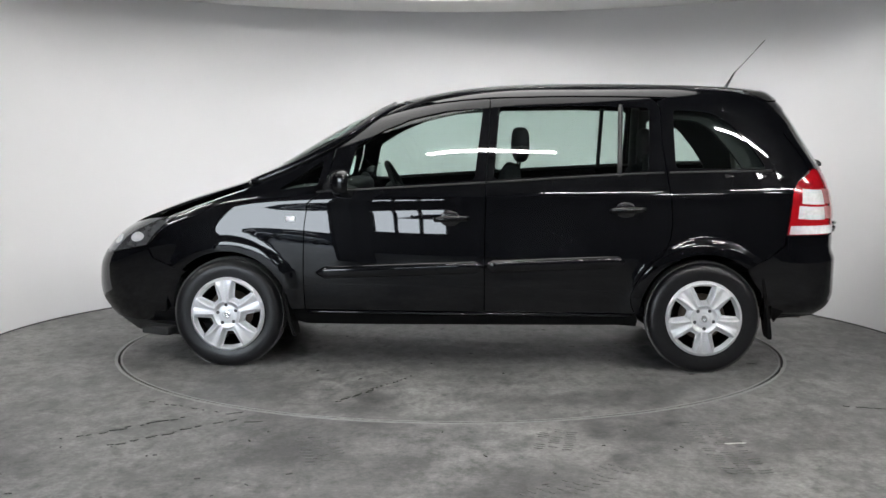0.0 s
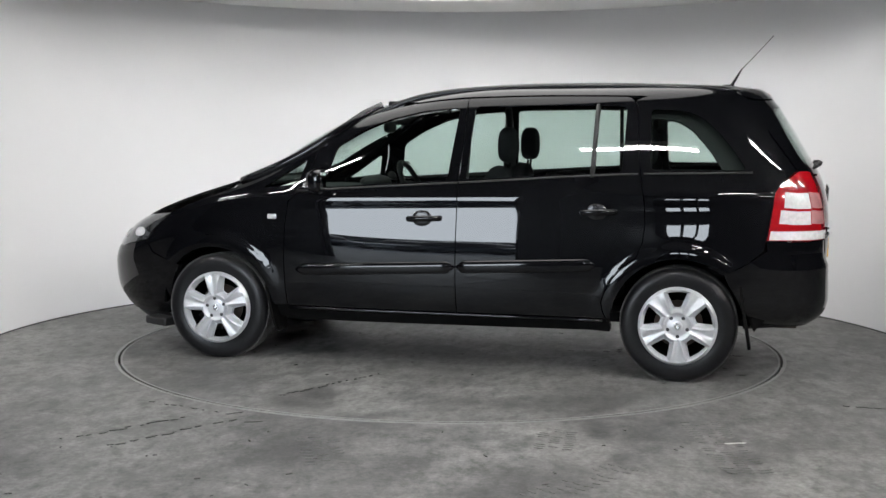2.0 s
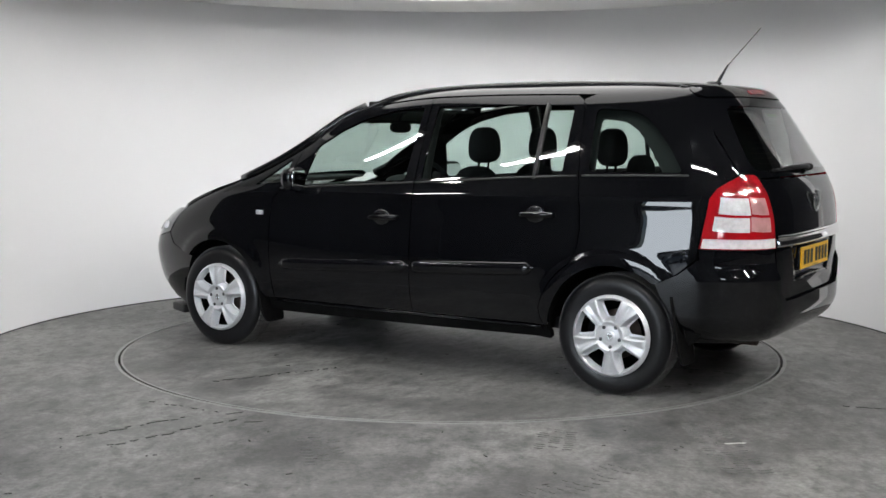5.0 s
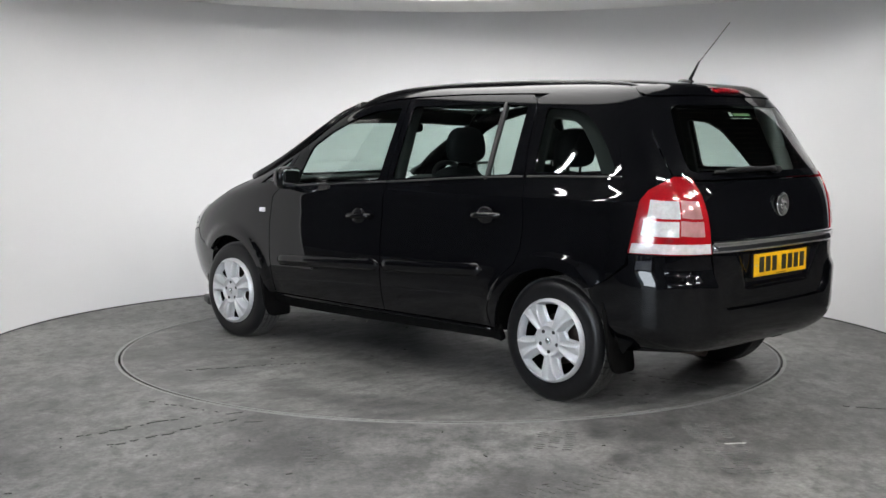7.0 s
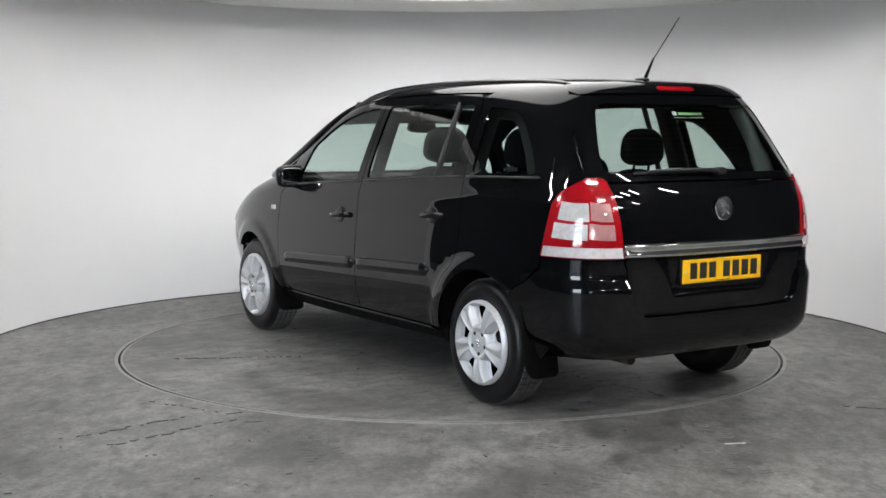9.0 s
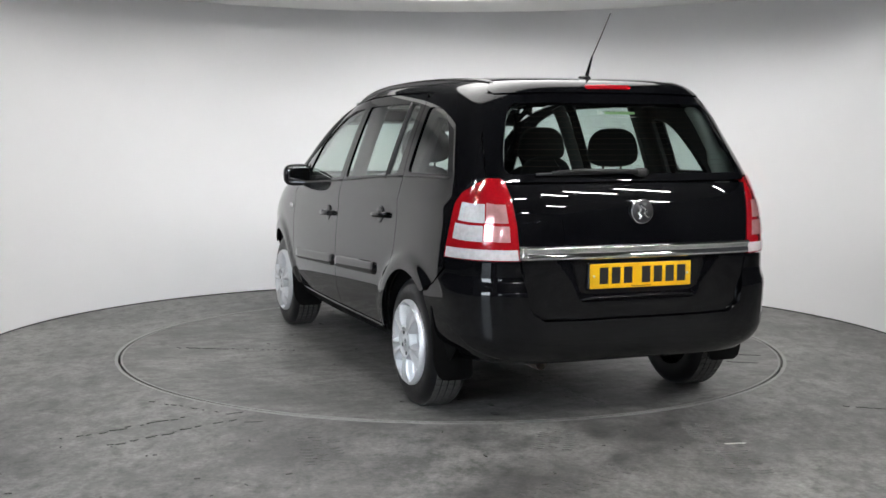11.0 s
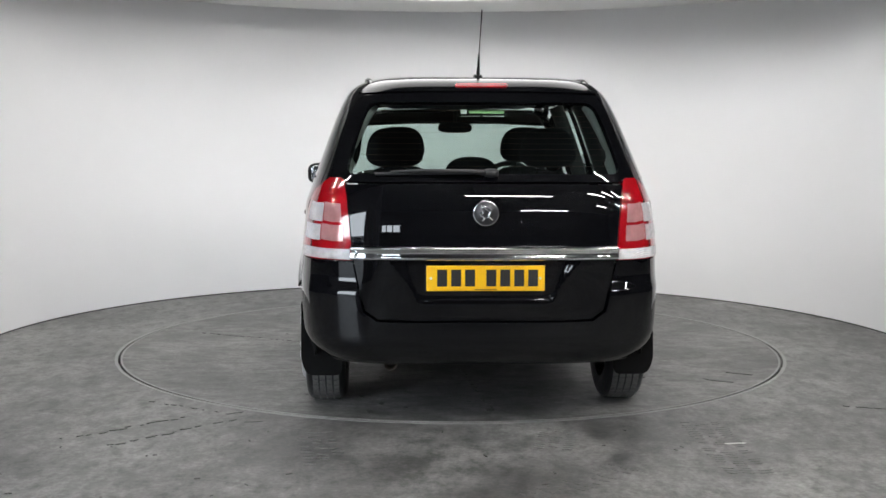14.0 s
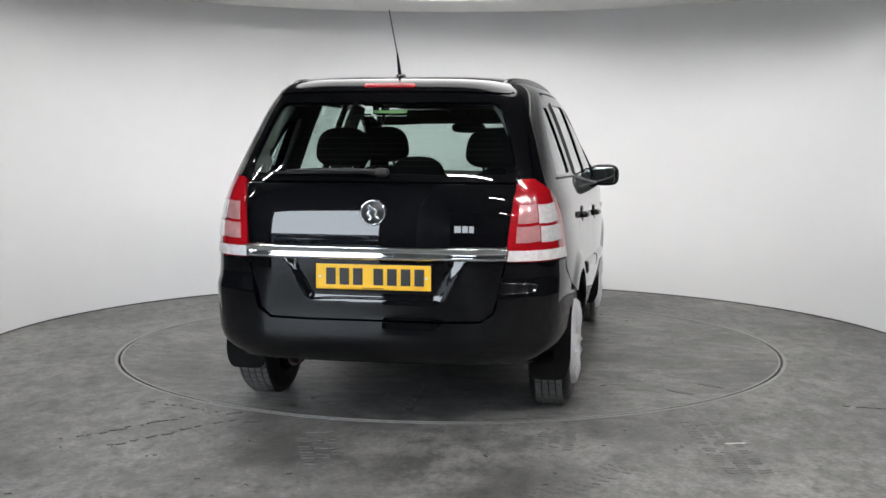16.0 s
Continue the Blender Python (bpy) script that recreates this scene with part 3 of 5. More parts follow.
# outlines on the side, x and z
ROOF_LINE = [(1.20, 1.060), (1.06, 1.150), (0.90, 1.245), (0.74, 1.330), (0.58, 1.405), (0.42, 1.462), (0.25, 1.505), (0.05, 1.535), (-0.2, 1.552), (-0.6, 1.562), (-1.0, 1.560), (-1.35, 1.548), (-1.55, 1.53), (-1.70, 1.50)]
roof_z = pchip([p[0] for p in ROOF_LINE[::-1]], [p[1] for p in ROOF_LINE[::-1]])
belt_z = pchip([-1.9, -1.14, -0.126, 0.70, 1.11, 1.3], [1.135, 1.118, 1.058, 1.008, 0.980, 0.968])
QUARTER_GLASS = rounded([(1.05, 1.018), (0.825, 1.045), (0.79, 1.19)], 0.022)
FRONT_GLASS = rounded([(0.665, 1.030), (0.40, 1.048), (-0.060, 1.078), (-0.105, 1.485), (0.10, 1.468), (0.30, 1.422), (0.46, 1.355), (0.615, 1.262)], 0.03)
REAR_GLASS = rounded([(-0.165, 1.084), (-1.035, 1.135), (-1.045, 1.490), (-0.70, 1.498), (-0.195, 1.490)], 0.03)
THIRD_GLASS = rounded([(-1.185, 1.150), (-1.690, 1.152), (-1.615, 1.265), (-1.52, 1.375), (-1.44, 1.440), (-1.35, 1.468), (-1.175, 1.476)], 0.03)
TRIM_HOLE = rounded([(-1.19, 1.12), (-1.60, 1.12), (-1.50, 1.27), (-1.40, 1.385), (-1.32, 1.435), (-1.18, 1.45)], 0.03)
GAP = 0.0028


def door_outlines():
    b0 = [(0.902, 0.335), (0.905, 0.60), (0.898, 0.82), (0.880, 0.945), (0.80, 1.012)]
    top = [(x, roof_z(x) - 0.012) for x in (0.725, 0.66, 0.58, 0.48, 0.38, 0.28, 0.15, 0.02, -0.08, -0.145)]
    bp = [(-0.140, 1.30), (-0.126, 1.06), (-0.121, 0.70), (-0.121, 0.335)]
    front = b0 + [(0.745, 1.18), (0.73, 1.26)] + top + bp
    rear = [(-0.121, 0.335), (-0.121, 0.70), (-0.126, 1.06), (-0.140, 1.30), (-0.145, roof_z(-0.145) - 0.012)]
    rear += [(x, roof_z(x) - 0.012) for x in (-0.3, -0.5, -0.7, -0.9, -1.05)] + [(-1.085, 1.525), (-1.105, 1.48), (-1.112, 1.30), (-1.135, 1.12), (-1.158, 0.98), (-1.165, 0.85), (-1.155, 0.76), (-1.13, 0.70)]
    rear += arch_cut(1, 58, 4, 14, 0.43)[:-3] + [(-0.945, 0.38), (-0.965, 0.335)]
    return front, rear


def build_skin(car):
    front, rear = door_outlines()
    for mir in (False, True):
        fd = panel("front_door", on_side, inset(front, GAP), PAINT, car, [FRONT_GLASS], mirror=mir, step=(0.06, 0.02))
        panel("window_glass", on_side, inset(FRONT_GLASS, -0.006), WINDOW, fd, off=-0.008, lip=0, mirror=mir, label="green-tinted side window")
        rd = panel("rear_door", on_side, inset(rear, GAP), PAINT, car, [REAR_GLASS], mirror=mir, step=(0.06, 0.02))
        panel("window_glass", on_side, inset(REAR_GLASS, -0.006), WINDOW, rd, off=-0.008, lip=0, mirror=mir, label="green-tinted side window")
        # wing
        wing = [(0.902, 0.335), (0.905, 0.60), (0.898, 0.82), (0.880, 0.945), (0.80, 1.012), (0.745, 1.18), (0.73, 1.26), (0.725, roof_z(0.725) - 0.012)]
        wing += [(x, roof_z(x) - 0.012) for x in (0.8, 0.9, 1.0, 1.1, 1.18)] + [(1.25, 1.015), (1.40, 0.965), (1.55, 0.910), (1.655, 0.862), (1.735, 0.80), (1.830, 0.69), (1.795, 0.62), (1.69, 0.575)]
        wing += arch_cut(0, 43, 172, 26) + [(0.975, 0.335)]
        w = panel("front_wing", on_side, inset(wing, GAP), PAINT, car, [QUARTER_GLASS], mirror=mir, step=(0.04, 0.02))
        panel("quarter_window", on_side, inset(QUARTER_GLASS, -0.006), WINDOW, w, off=-0.008, lip=0, mirror=mir, label="small triangular window")
        # rear quarter with the last side window
        q = [(-1.085, 1.525), (-1.105, 1.48), (-1.112, 1.30), (-1.135, 1.12), (-1.158, 0.98), (-1.165, 0.85), (-1.155, 0.76), (-1.13, 0.70)]
        q += arch_cut(1, 58, 4, 14, 0.43)[:-3] + [(-0.945, 0.38), (-0.965, 0.335)] + arch_cut(1, 4, 128, 26)
        q += [(-1.60, 0.60), (-1.70, 0.655), (-1.79, 0.73), (-1.798, 0.785), (-1.818, 0.90), (-1.840, 1.03), (-1.866, 1.080), (-1.900, 1.106), (-1.885, 1.165), (-1.848, 1.25), (-1.792, 1.38), (-1.755, 1.47), (-1.735, 1.53), (-1.55, 1.545), (-1.35, 1.553), (-1.15, 1.552)]
        qp = panel("quarter_panel", on_side, inset(q, GAP), PAINT, car, [THIRD_GLASS], mirror=mir, step=(0.03, 0.02))
        panel("quarter_window", on_side, inset(THIRD_GLASS, -0.006), WINDOW, qp, off=-0.008, lip=0, mirror=mir, label="tinted rear quarter window")
        # sill under the doors
        sill = [(0.975, 0.330), (-0.965, 0.330), (-0.978, 0.27), (-0.972, 0.245), (0.90, 0.225), (0.96, 0.25)]
        panel("sill", on_side, sill, DARK, car, off=-0.030, lip=0.03, mirror=mir, step=(0.1, 0.03))
    # roof and bonnet
    edge = [(x, side_y(np.array([x]), np.array([roof_z(x) - 0.006]))[0]) for x in (0.60, 0.5, 0.4, 0.3, 0.15, 0.0, -0.3, -0.6, -0.9, -1.2, -1.4, -1.55, -1.66)]
    roof = [(0.44, 0.0), (0.43, 0.25), (0.40, 0.42), (0.345, 0.545)] + edge[4:] + [(-1.72, 0.45), (-1.745, 0.3), (-1.755, 0.0)]
    roof = roof + [(x, -y) for x, y in roof[-2:0:-1]]
    panel("roof", on_top, roof, PAINT, car, step=(0.06, 0.05))
    side = [(1.255, 0.66), (1.40, 0.665), (1.55, 0.66), (1.68, 0.635), (1.80, 0.60)]
    bonnet = [(1.27, 0.0), (1.265, 0.35), (1.245, 0.6)] + side + [(1.93, 0.50), (2.02, 0.36), (2.06, 0.2), (2.075, 0.0)]
    bonnet = bonnet + [(x, -y) for x, y in bonnet[-2:0:-1]]
    panel("bonnet", on_top, bonnet, PAINT, car, step=(0.05, 0.05))
    scr = [(-0.70, 1.05), (-0.4, 1.05), (0, 1.05), (0.4, 1.05), (0.70, 1.05), (0.69, 1.15), (0.67, 1.25), (0.63, 1.35), (0.57, 1.44), (0.52, 1.49), (0.42, 1.505), (0.2, 1.512), (0, 1.514), (-0.2, 1.512), (-0.42, 1.505), (-0.52, 1.49), (-0.57, 1.44), (-0.63, 1.35), (-0.67, 1.25), (-0.69, 1.15)]
    panel("windscreen", on_front, scr, WINDOW, car, lip=0, off=-0.003, label="green-tinted windscreen")
    for s in (1, -1):
        pts = [tuple(on_front(np.array([s * y]), np.array([z]))[0]) for y, z in ((0.715, 1.05), (0.705, 1.15), (0.685, 1.25), (0.645, 1.35), (0.585, 1.44), (0.53, 1.495))]
        part("windscreen_pillar", tube(spline(pts, 4), 0.028, 8), PAINT, car)
    build_rear(car)
    build_nose(car)


def build_rear(car):
    # tailgate, its glass and the black spoiler edge
    half = [(0.0, 0.515), (0.30, 0.515), (0.48, 0.520), (0.535, 0.56), (0.555, 0.64), (0.580, 0.76), (0.590, 0.83), (0.600, 0.95), (0.612, 1.06), (0.625, 1.118), (0.3, 1.122), (0, 1.123)]
    gate = half + [(-y, z) for y, z in half[-2:0:-1]]

    def plate_bay(y, z, p):
        """The shallow bay that the number plate sits in."""
        wide = 0.330 + (z - 0.62) * 0.55
        u, w = np.clip((wide - np.abs(y)) / 0.06, 0, 1), np.clip((z - 0.585) / 0.045, 0, 1)
        u, w = u * u * (3 - 2 * u), w * w * (3 - 2 * w)
        return -0.013 * u * w * np.clip((0.835 - z) / 0.03, 0, 1)
    tg = panel("tailgate", on_rear, gate, PAINT, car, step=(0.018, 0.018), bulge=plate_bay)
    gl = [(0.0, 1.130), (0.35, 1.130), (0.622, 1.129), (0.640, 1.147), (0.690, 1.149), (0.682, 1.20), (0.648, 1.35), (0.605, 1.47), (0.576, 1.525), (0.3, 1.535), (0, 1.537)]
    glass_out = gl + [(-y, z) for y, z in gl[-2:0:-1]]
    clear = rounded([(0.622, 1.165), (0.605, 1.25), (0.568, 1.37), (0.522, 1.488), (-0.522, 1.488), (-0.568, 1.37), (-0.605, 1.25), (-0.622, 1.165)], 0.05)
    panel("tailgate_frame", on_rear, inset(glass_out, 0.002), PAINT, tg, [clear], lip=0.02, label="gloss-black glass border")
    panel("rear_window", on_rear, inset(clear, -0.006), REAR_WINDOW, tg, off=-0.003, lip=0, label="tinted heated rear window")
    def at_gate(y, z):
        return math.degrees(math.atan2(y, X0 - rear_at(y, z).x)), z

    def at_side(x, z):
        return math.degrees(math.atan2(skin_at(x, z).y, X0 - x)), z
    seam = [at_gate(y, z) for y, z in ((0.588, 0.785), (0.594, 0.83), (0.603, 0.95), (0.615, 1.06), (0.628, 1.135))]
    rim = [at_side(x, z) for x, z in ((-1.869, 1.080), (-1.843, 1.03), (-1.821, 0.90), (-1.801, 0.785))]
    pillar = [at_side(x, z) for x, z in ((-1.902, 1.112), (-1.878, 1.165), (-1.841, 1.25), (-1.785, 1.38), (-1.748, 1.47), (-1.728, 1.528))]
    pillar += [at_gate(y, z) for y, z in ((0.578, 1.522), (0.607, 1.47), (0.650, 1.35), (0.684, 1.20), (0.692, 1.152))]
    for mir in (False, True):
        panel("rear_pillar", REAR_WRAP, pillar, PAINT, car, mirror=mir, step=(1.0, 0.04), lip=0.02, off=-0.001)
        light = [(rim[3][0], 0.785)] + [((rim[3][0] + seam[0][0]) / 2, 0.783)] + seam + [at_gate(0.640, 1.144), at_gate(0.690, 1.144), at_side(-1.904, 1.104)] + rim[:3]
        tl = panel("tail_light", REAR_WRAP, light, RED, car, mirror=mir, step=(1.2, 0.03), off=0.006, lip=0.03, label="red tail light with clear segments")
        def quad(u0, u1, z0, z1, rise=0.006):
            """A lens between two shares of the light's width."""
            out = []
            for u, z in ((u0, z0), ((u0 + u1) / 2, z0), (u1, z0 + rise), (u1, z1 + rise), ((u0 + u1) / 2, z1), (u0, z1)):
                a = np.interp(z, [q[1] for q in seam], [q[0] for q in seam])
                b = np.interp(z, [q[1] for q in rim[::-1]], [q[0] for q in rim[::-1]])
                out.append((a + (b - a) * u, z))
            return out
        lenses = (("lens", quad(0.02, 0.98, 0.788, 0.834, 0), CLEAR_LENS, "clear ribbed lens"), ("lens", quad(0.46, 0.90, 0.868, 0.938), CLEAR_LENS, "clear ribbed lens"), ("lens", quad(0.10, 0.44, 0.868, 0.938), PINK, "pale red lens"),
                  ("lens", quad(0.44, 0.86, 0.951, 1.032), CLEAR_LENS, "clear ribbed lens"), ("lens", quad(0.11, 0.42, 0.951, 1.032), PINK, "pale red lens"))
        for nm, seg, lm, lab in lenses:
            panel(nm, REAR_WRAP, rounded(seg, 0.012), lm, tl, mirror=mir, step=(1.0, 0.02), off=0.008, lip=0.004, label=lab)
    # bumper
    corner = [at_gate(y, z) for y, z in ((0.0, 0.508), (0.30, 0.508), (0.48, 0.512), (0.541, 0.555), (0.560, 0.64), (0.588, 0.755), (0.592, 0.778))]
    up = corner + [((corner[-1][0] + rim[3][0]) / 2, 0.776), (rim[3][0], 0.778)] + [at_side(x, z) for x, z in ((-1.806, 0.73), (-1.70, 0.650), (-1.605, 0.597), (-1.625, 0.55), (-1.688, 0.45), (-1.708, 0.38))]
    rr = [(0, 0.300), (20, 0.300), (at_side(-1.90, 0.290)[0], 0.290), (at_side(-1.72, 0.272)[0], 0.272)] + up[::-1]
    full = rr + [(-a, z) for a, z in rr[-2:0:-1]]

    def proud(a, b, p):
        t = np.clip((0.705 - b) / 0.075, 0, 1)
        s = np.clip((38 - np.abs(a)) / 12, 0, 1)
        tuck = np.clip((0.45 - b) / 0.15, 0, 1)
        return 0.022 * t * t * (3 - 2 * t) * s * s * (3 - 2 * s) - 0.085 * tuck ** 2.2
    panel("rear_bumper", REAR_WRAP, full, PAINT, car, step=(1.5, 0.03), bulge=proud, lip=0.05, label="body-coloured rear bumper")


def build_nose(car):
    def at_wing(x, z):
        return math.degrees(math.atan2(skin_at(x, z).y, x - X0)), z
    edge = [at_wing(x, z) for x, z in ((1.705, 0.235), (1.716, 0.31), (1.696, 0.42), (1.664, 0.50), (1.628, 0.548), (1.69, 0.568), (1.799, 0.615), (1.836, 0.684))]
    half = [(0, 0.225), (12, 0.225)] + edge + [(13, 0.636), (9, 0.628), (0, 0.65)]
    full = half + [(-a, z) for a, z in half[-2:0:-1]]
    panel("front_bumper", FRONT_WRAP, full, PAINT, car, step=(1.0, 0.03), lip=0.05, label="body-coloured front bumper")
    for mir in (False, True):
        lamp_out = [at_wing(1.838, 0.692), at_wing(1.741, 0.80), at_wing(1.662, 0.858), (15, 0.838), (11.5, 0.80), (9, 0.73), (8.6, 0.645), (13, 0.642)]
        hl = panel("headlight", FRONT_WRAP, lamp_out, HEADLAMP, car, mirror=mir, step=(1.0, 0.03), lip=0.02, label="clear swept-back headlight")
        for a0, z0 in ((15.6, 0.735), (12.6, 0.715)):
            panel("reflector", FRONT_WRAP, [(a0 + 0.75 * math.cos(2 * math.pi * k / 16), z0 + 0.028 * math.sin(2 * math.pi * k / 16)) for k in range(16)], CLEAR_LENS, hl, mirror=mir, step=(1, 0.03), off=0.004, lip=0.004, label="bright round reflector")
    half = [(0, 0.66), (8.2, 0.65), (8.6, 0.72), (8.6, 0.76), (0, 0.775)]
    panel("grille", FRONT_WRAP, half + [(-a, z) for a, z in half[-2:0:-1]], TRIM, car, step=(2, 0.04), label="black front grille")


# ---- wheels ----
def build_wheel(car, x, z, y, mir):
    base = new("wheel")
    base.parent = car
    s = -1 if mir else 1
    base.matrix_basis = pose(x, s * y, z, 0, 0, 180 if mir else 0) @ pose(0, 0, 0, 0, 6 if x > 0 else 38, 0)
    R, half = 0.314, 0.100
    prof = [(0.205, -0.09), (0.235, -0.098), (0.27, -0.100), (0.293, -0.092), (0.306, -0.080), (0.312, -0.066), (R, -0.05)]
    prof = prof + [(R, 0)] + [(r, -h) for r, h in prof[::-1]]
    part("tyre", lathe([(r, h - half) for r, h in prof], 64), RUBBER, base, "black road tyre")
    bm = bmesh.new()
    for k in range(56):
        a = 2 * math.pi * k / 56
        for y0, y1, sk in ((-0.164, -0.138, 0.02), (-0.130, -0.104, -0.015), (-0.096, -0.070, 0.015), (-0.062, -0.036, -0.02)):
            c0, c1 = a + 0.008, a + 0.100
            q = []
            for r in (R - 0.004, R + 0.0035):
                for aa, yy in ((c0, y0), (c1, y0), (c1 + sk, y1), (c0 + sk, y1)):
                    q.append(bm.verts.new((r * math.cos(aa), yy, r * math.sin(aa))))
            bm.faces.new(q[4:])
            for i in range(4):
                bm.faces.new((q[i], q[(i + 1) % 4], q[4 + (i + 1) % 4], q[4 + i]))
    bmesh.ops.recalc_face_normals(bm, faces=bm.faces)
    tagged(part("tread", bm, TREAD, base, "worn tread blocks", False), kind="stuff")
    part("brake_disc", lathe([(1e-3, -0.075), (0.13, -0.075), (0.13, -0.09), (1e-3, -0.09)], 40), RUST, base, "rusty brake disc")
    part("well", lathe([(0.203, -0.006), (0.19, -0.06), (0.185, -0.14), (1e-3, -0.14)], 48), DARK, base, "dark wheel well")
    build_trim(base)
    return base


TRIM_MESH = []


def trim_mesh():
    """Five-spoke wheel trim: broad spokes, with a bevelled opening between each two."""
    from mathutils.geometry import tessellate_polygon
    fifth = 2 * math.pi / 5
    lo, hi = 0.100, 0.184

    def half_width(r):
        return 0.018 + 0.036 * max(0.0, min(1.0, (r - lo) / (hi - lo))) ** 0.9
    shape = rounded([(lo, -half_width(lo)), (hi - 0.006, -half_width(hi)), (hi, 0), (hi - 0.006, half_width(hi)), (lo, half_width(lo))], 0.010)
    loops = [[Vector((0.212 * math.cos(2 * math.pi * k / 120), 0.212 * math.sin(2 * math.pi * k / 120), 0)) for k in range(120)]]
    for n in range(5):
        a = math.pi / 2 + math.pi / 5 + fifth * n
        loops.append([Vector((u * math.cos(a) - w * math.sin(a), u * math.sin(a) + w * math.cos(a), 0)) for u, w in shape])
    bm = bmesh.new()
    vs = [bm.verts.new(p) for lp in loops for p in lp]
    for tri in tessellate_polygon(loops):
        if len(set(tri)) == 3:
            bm.faces.new([vs[k] for k in tri])
    for ax in (0, 1):
        for k in range(1, 72):
            co, no = Vector((0, 0, 0)), Vector((0, 0, 0))
            co[ax], no[ax] = -0.212 + 0.424 * k / 72 + 1e-5, 1
            bmesh.ops.bisect_plane(bm, geom=bm.verts[:] + bm.edges[:] + bm.faces[:], dist=1e-6, plane_co=co, plane_no=no)

    def smooth(t):
        t = max(0.0, min(1.0, t))
        return t * t * (3 - 2 * t)

    def height(x, z):
        r, a = math.hypot(x, z), math.atan2(z, x)
        d = (a - math.pi / 2) % fifth - math.pi / 5  # 0 at an opening's middle
        e = abs(math.sin(d)) * r
        border = 0.030 + 0.044 * max(0.0, (r - 0.082) / 0.118) ** 0.85
        away = max(e - border, r - 0.199, 0.080 - r)
        h = 0.002 + 0.011 * math.exp(-((r - 0.13) / 0.075) ** 2)
        h += 0.017 - 0.036 * smooth(-away / 0.017)
        h += 0.0055 * math.exp(-((away - 0.005) / 0.006) ** 2) * smooth((0.190 - r) / 0.03)
        spoke = abs(math.sin(min(abs(d - math.pi / 5), abs(d + math.pi / 5)))) * r
        h -= 0.006 * math.exp(-(spoke / 0.014) ** 2) * smooth((r - 0.06) / 0.03) * smooth((0.205 - r) / 0.02)
        h -= 0.006 * math.exp(-((r - 0.055) / 0.014) ** 2)
        return h - 0.9 * max(0.0, r - 0.198)
    normals = {}
    for v in bm.verts:
        x, z, q = v.co.x, v.co.y, 0.0012
        slope_x, slope_z = (height(x + q, z) - height(x - q, z)) / (2 * q), (height(x, z + q) - height(x, z - q)) / (2 * q)
        normals[v] = tuple(Vector((-slope_x, 1, -slope_z)).normalized())
        v.co = (x, height(x, z), z)
    bmesh.ops.recalc_face_normals(bm, faces=bm.faces)
    if sum(f.normal.y for f in bm.faces) < 0:
        bmesh.ops.reverse_faces(bm, faces=bm.faces)
    edge = [e for e in bm.edges if len(e.link_faces) == 1]
    ext = bmesh.ops.extrude_edge_only(bm, edges=edge)
    for v in [g for g in ext["geom"] if isinstance(g, bmesh.types.BMVert)]:
        v.co.y -= 0.016
    bm.normal_update()
    final = [normals.get(v, tuple(v.normal)) for v in bm.verts]
    me = bpy.data.meshes.new("wheel_trim")
    bm.to_mesh(me)
    bm.free()
    me.materials.append(ALLOY)
    me.polygons.foreach_set("use_smooth", [True] * len(me.polygons))
    me.normals_split_custom_set_from_vertices(final)
    return me


def build_trim(base):
    if not TRIM_MESH:
        TRIM_MESH.append(trim_mesh())
    ob = tagged(new("wheel_trim", TRIM_MESH[0]), "silver five-spoke wheel trim")
    ob.parent = base
    part("hub_cap", lathe([(0.032, 0.006), (0.032, 0.017), (0.028, 0.0215), (0.02, 0.0225), (1e-4, 0.023)], 32), ALLOY, ob, "silver centre cap")
    bm = bmesh.new()
    for k in range(12):
        a = k * math.pi / 6
        bmesh.ops.create_uvsphere(bm, u_segments=6, v_segments=4, radius=0.007, matrix=Matrix.Translation((0.012 * math.cos(a) * (1 if k % 2 else 0.4), 0.0225, 0.014 * math.sin(a))) @ Matrix.Diagonal((1, 0.3, 1, 1)))
    part("emblem", bm, CHROME, ob, "small raised chrome emblem")
    for k in range(5):
        a = math.pi / 2 + 2 * math.pi / 5 * k
        bm = lathe([(0.0105, 0.0), (0.0105, 0.019), (0.0085, 0.0205), (1e-4, 0.0205)], 10)
        bmesh.ops.translate(bm, verts=bm.verts, vec=(0.055 * math.cos(a), 0, 0.055 * math.sin(a)))
        part("wheel_bolt", bm, BOLT, ob, "dark steel wheel bolt")


def build_car():
    car = new("car")
    tagged(car, "glossy black people carrier with silver wheel trims, on the turntable", "car")
    build_skin(car)
    for (x, z), y in zip(WHEELS, (0.806, 0.838)):
        for mir in (False, True):
            build_wheel(car, x, z, y, mir)
    build_under(car)
    build_fittings(car)
    build_cabin(car)
    return car


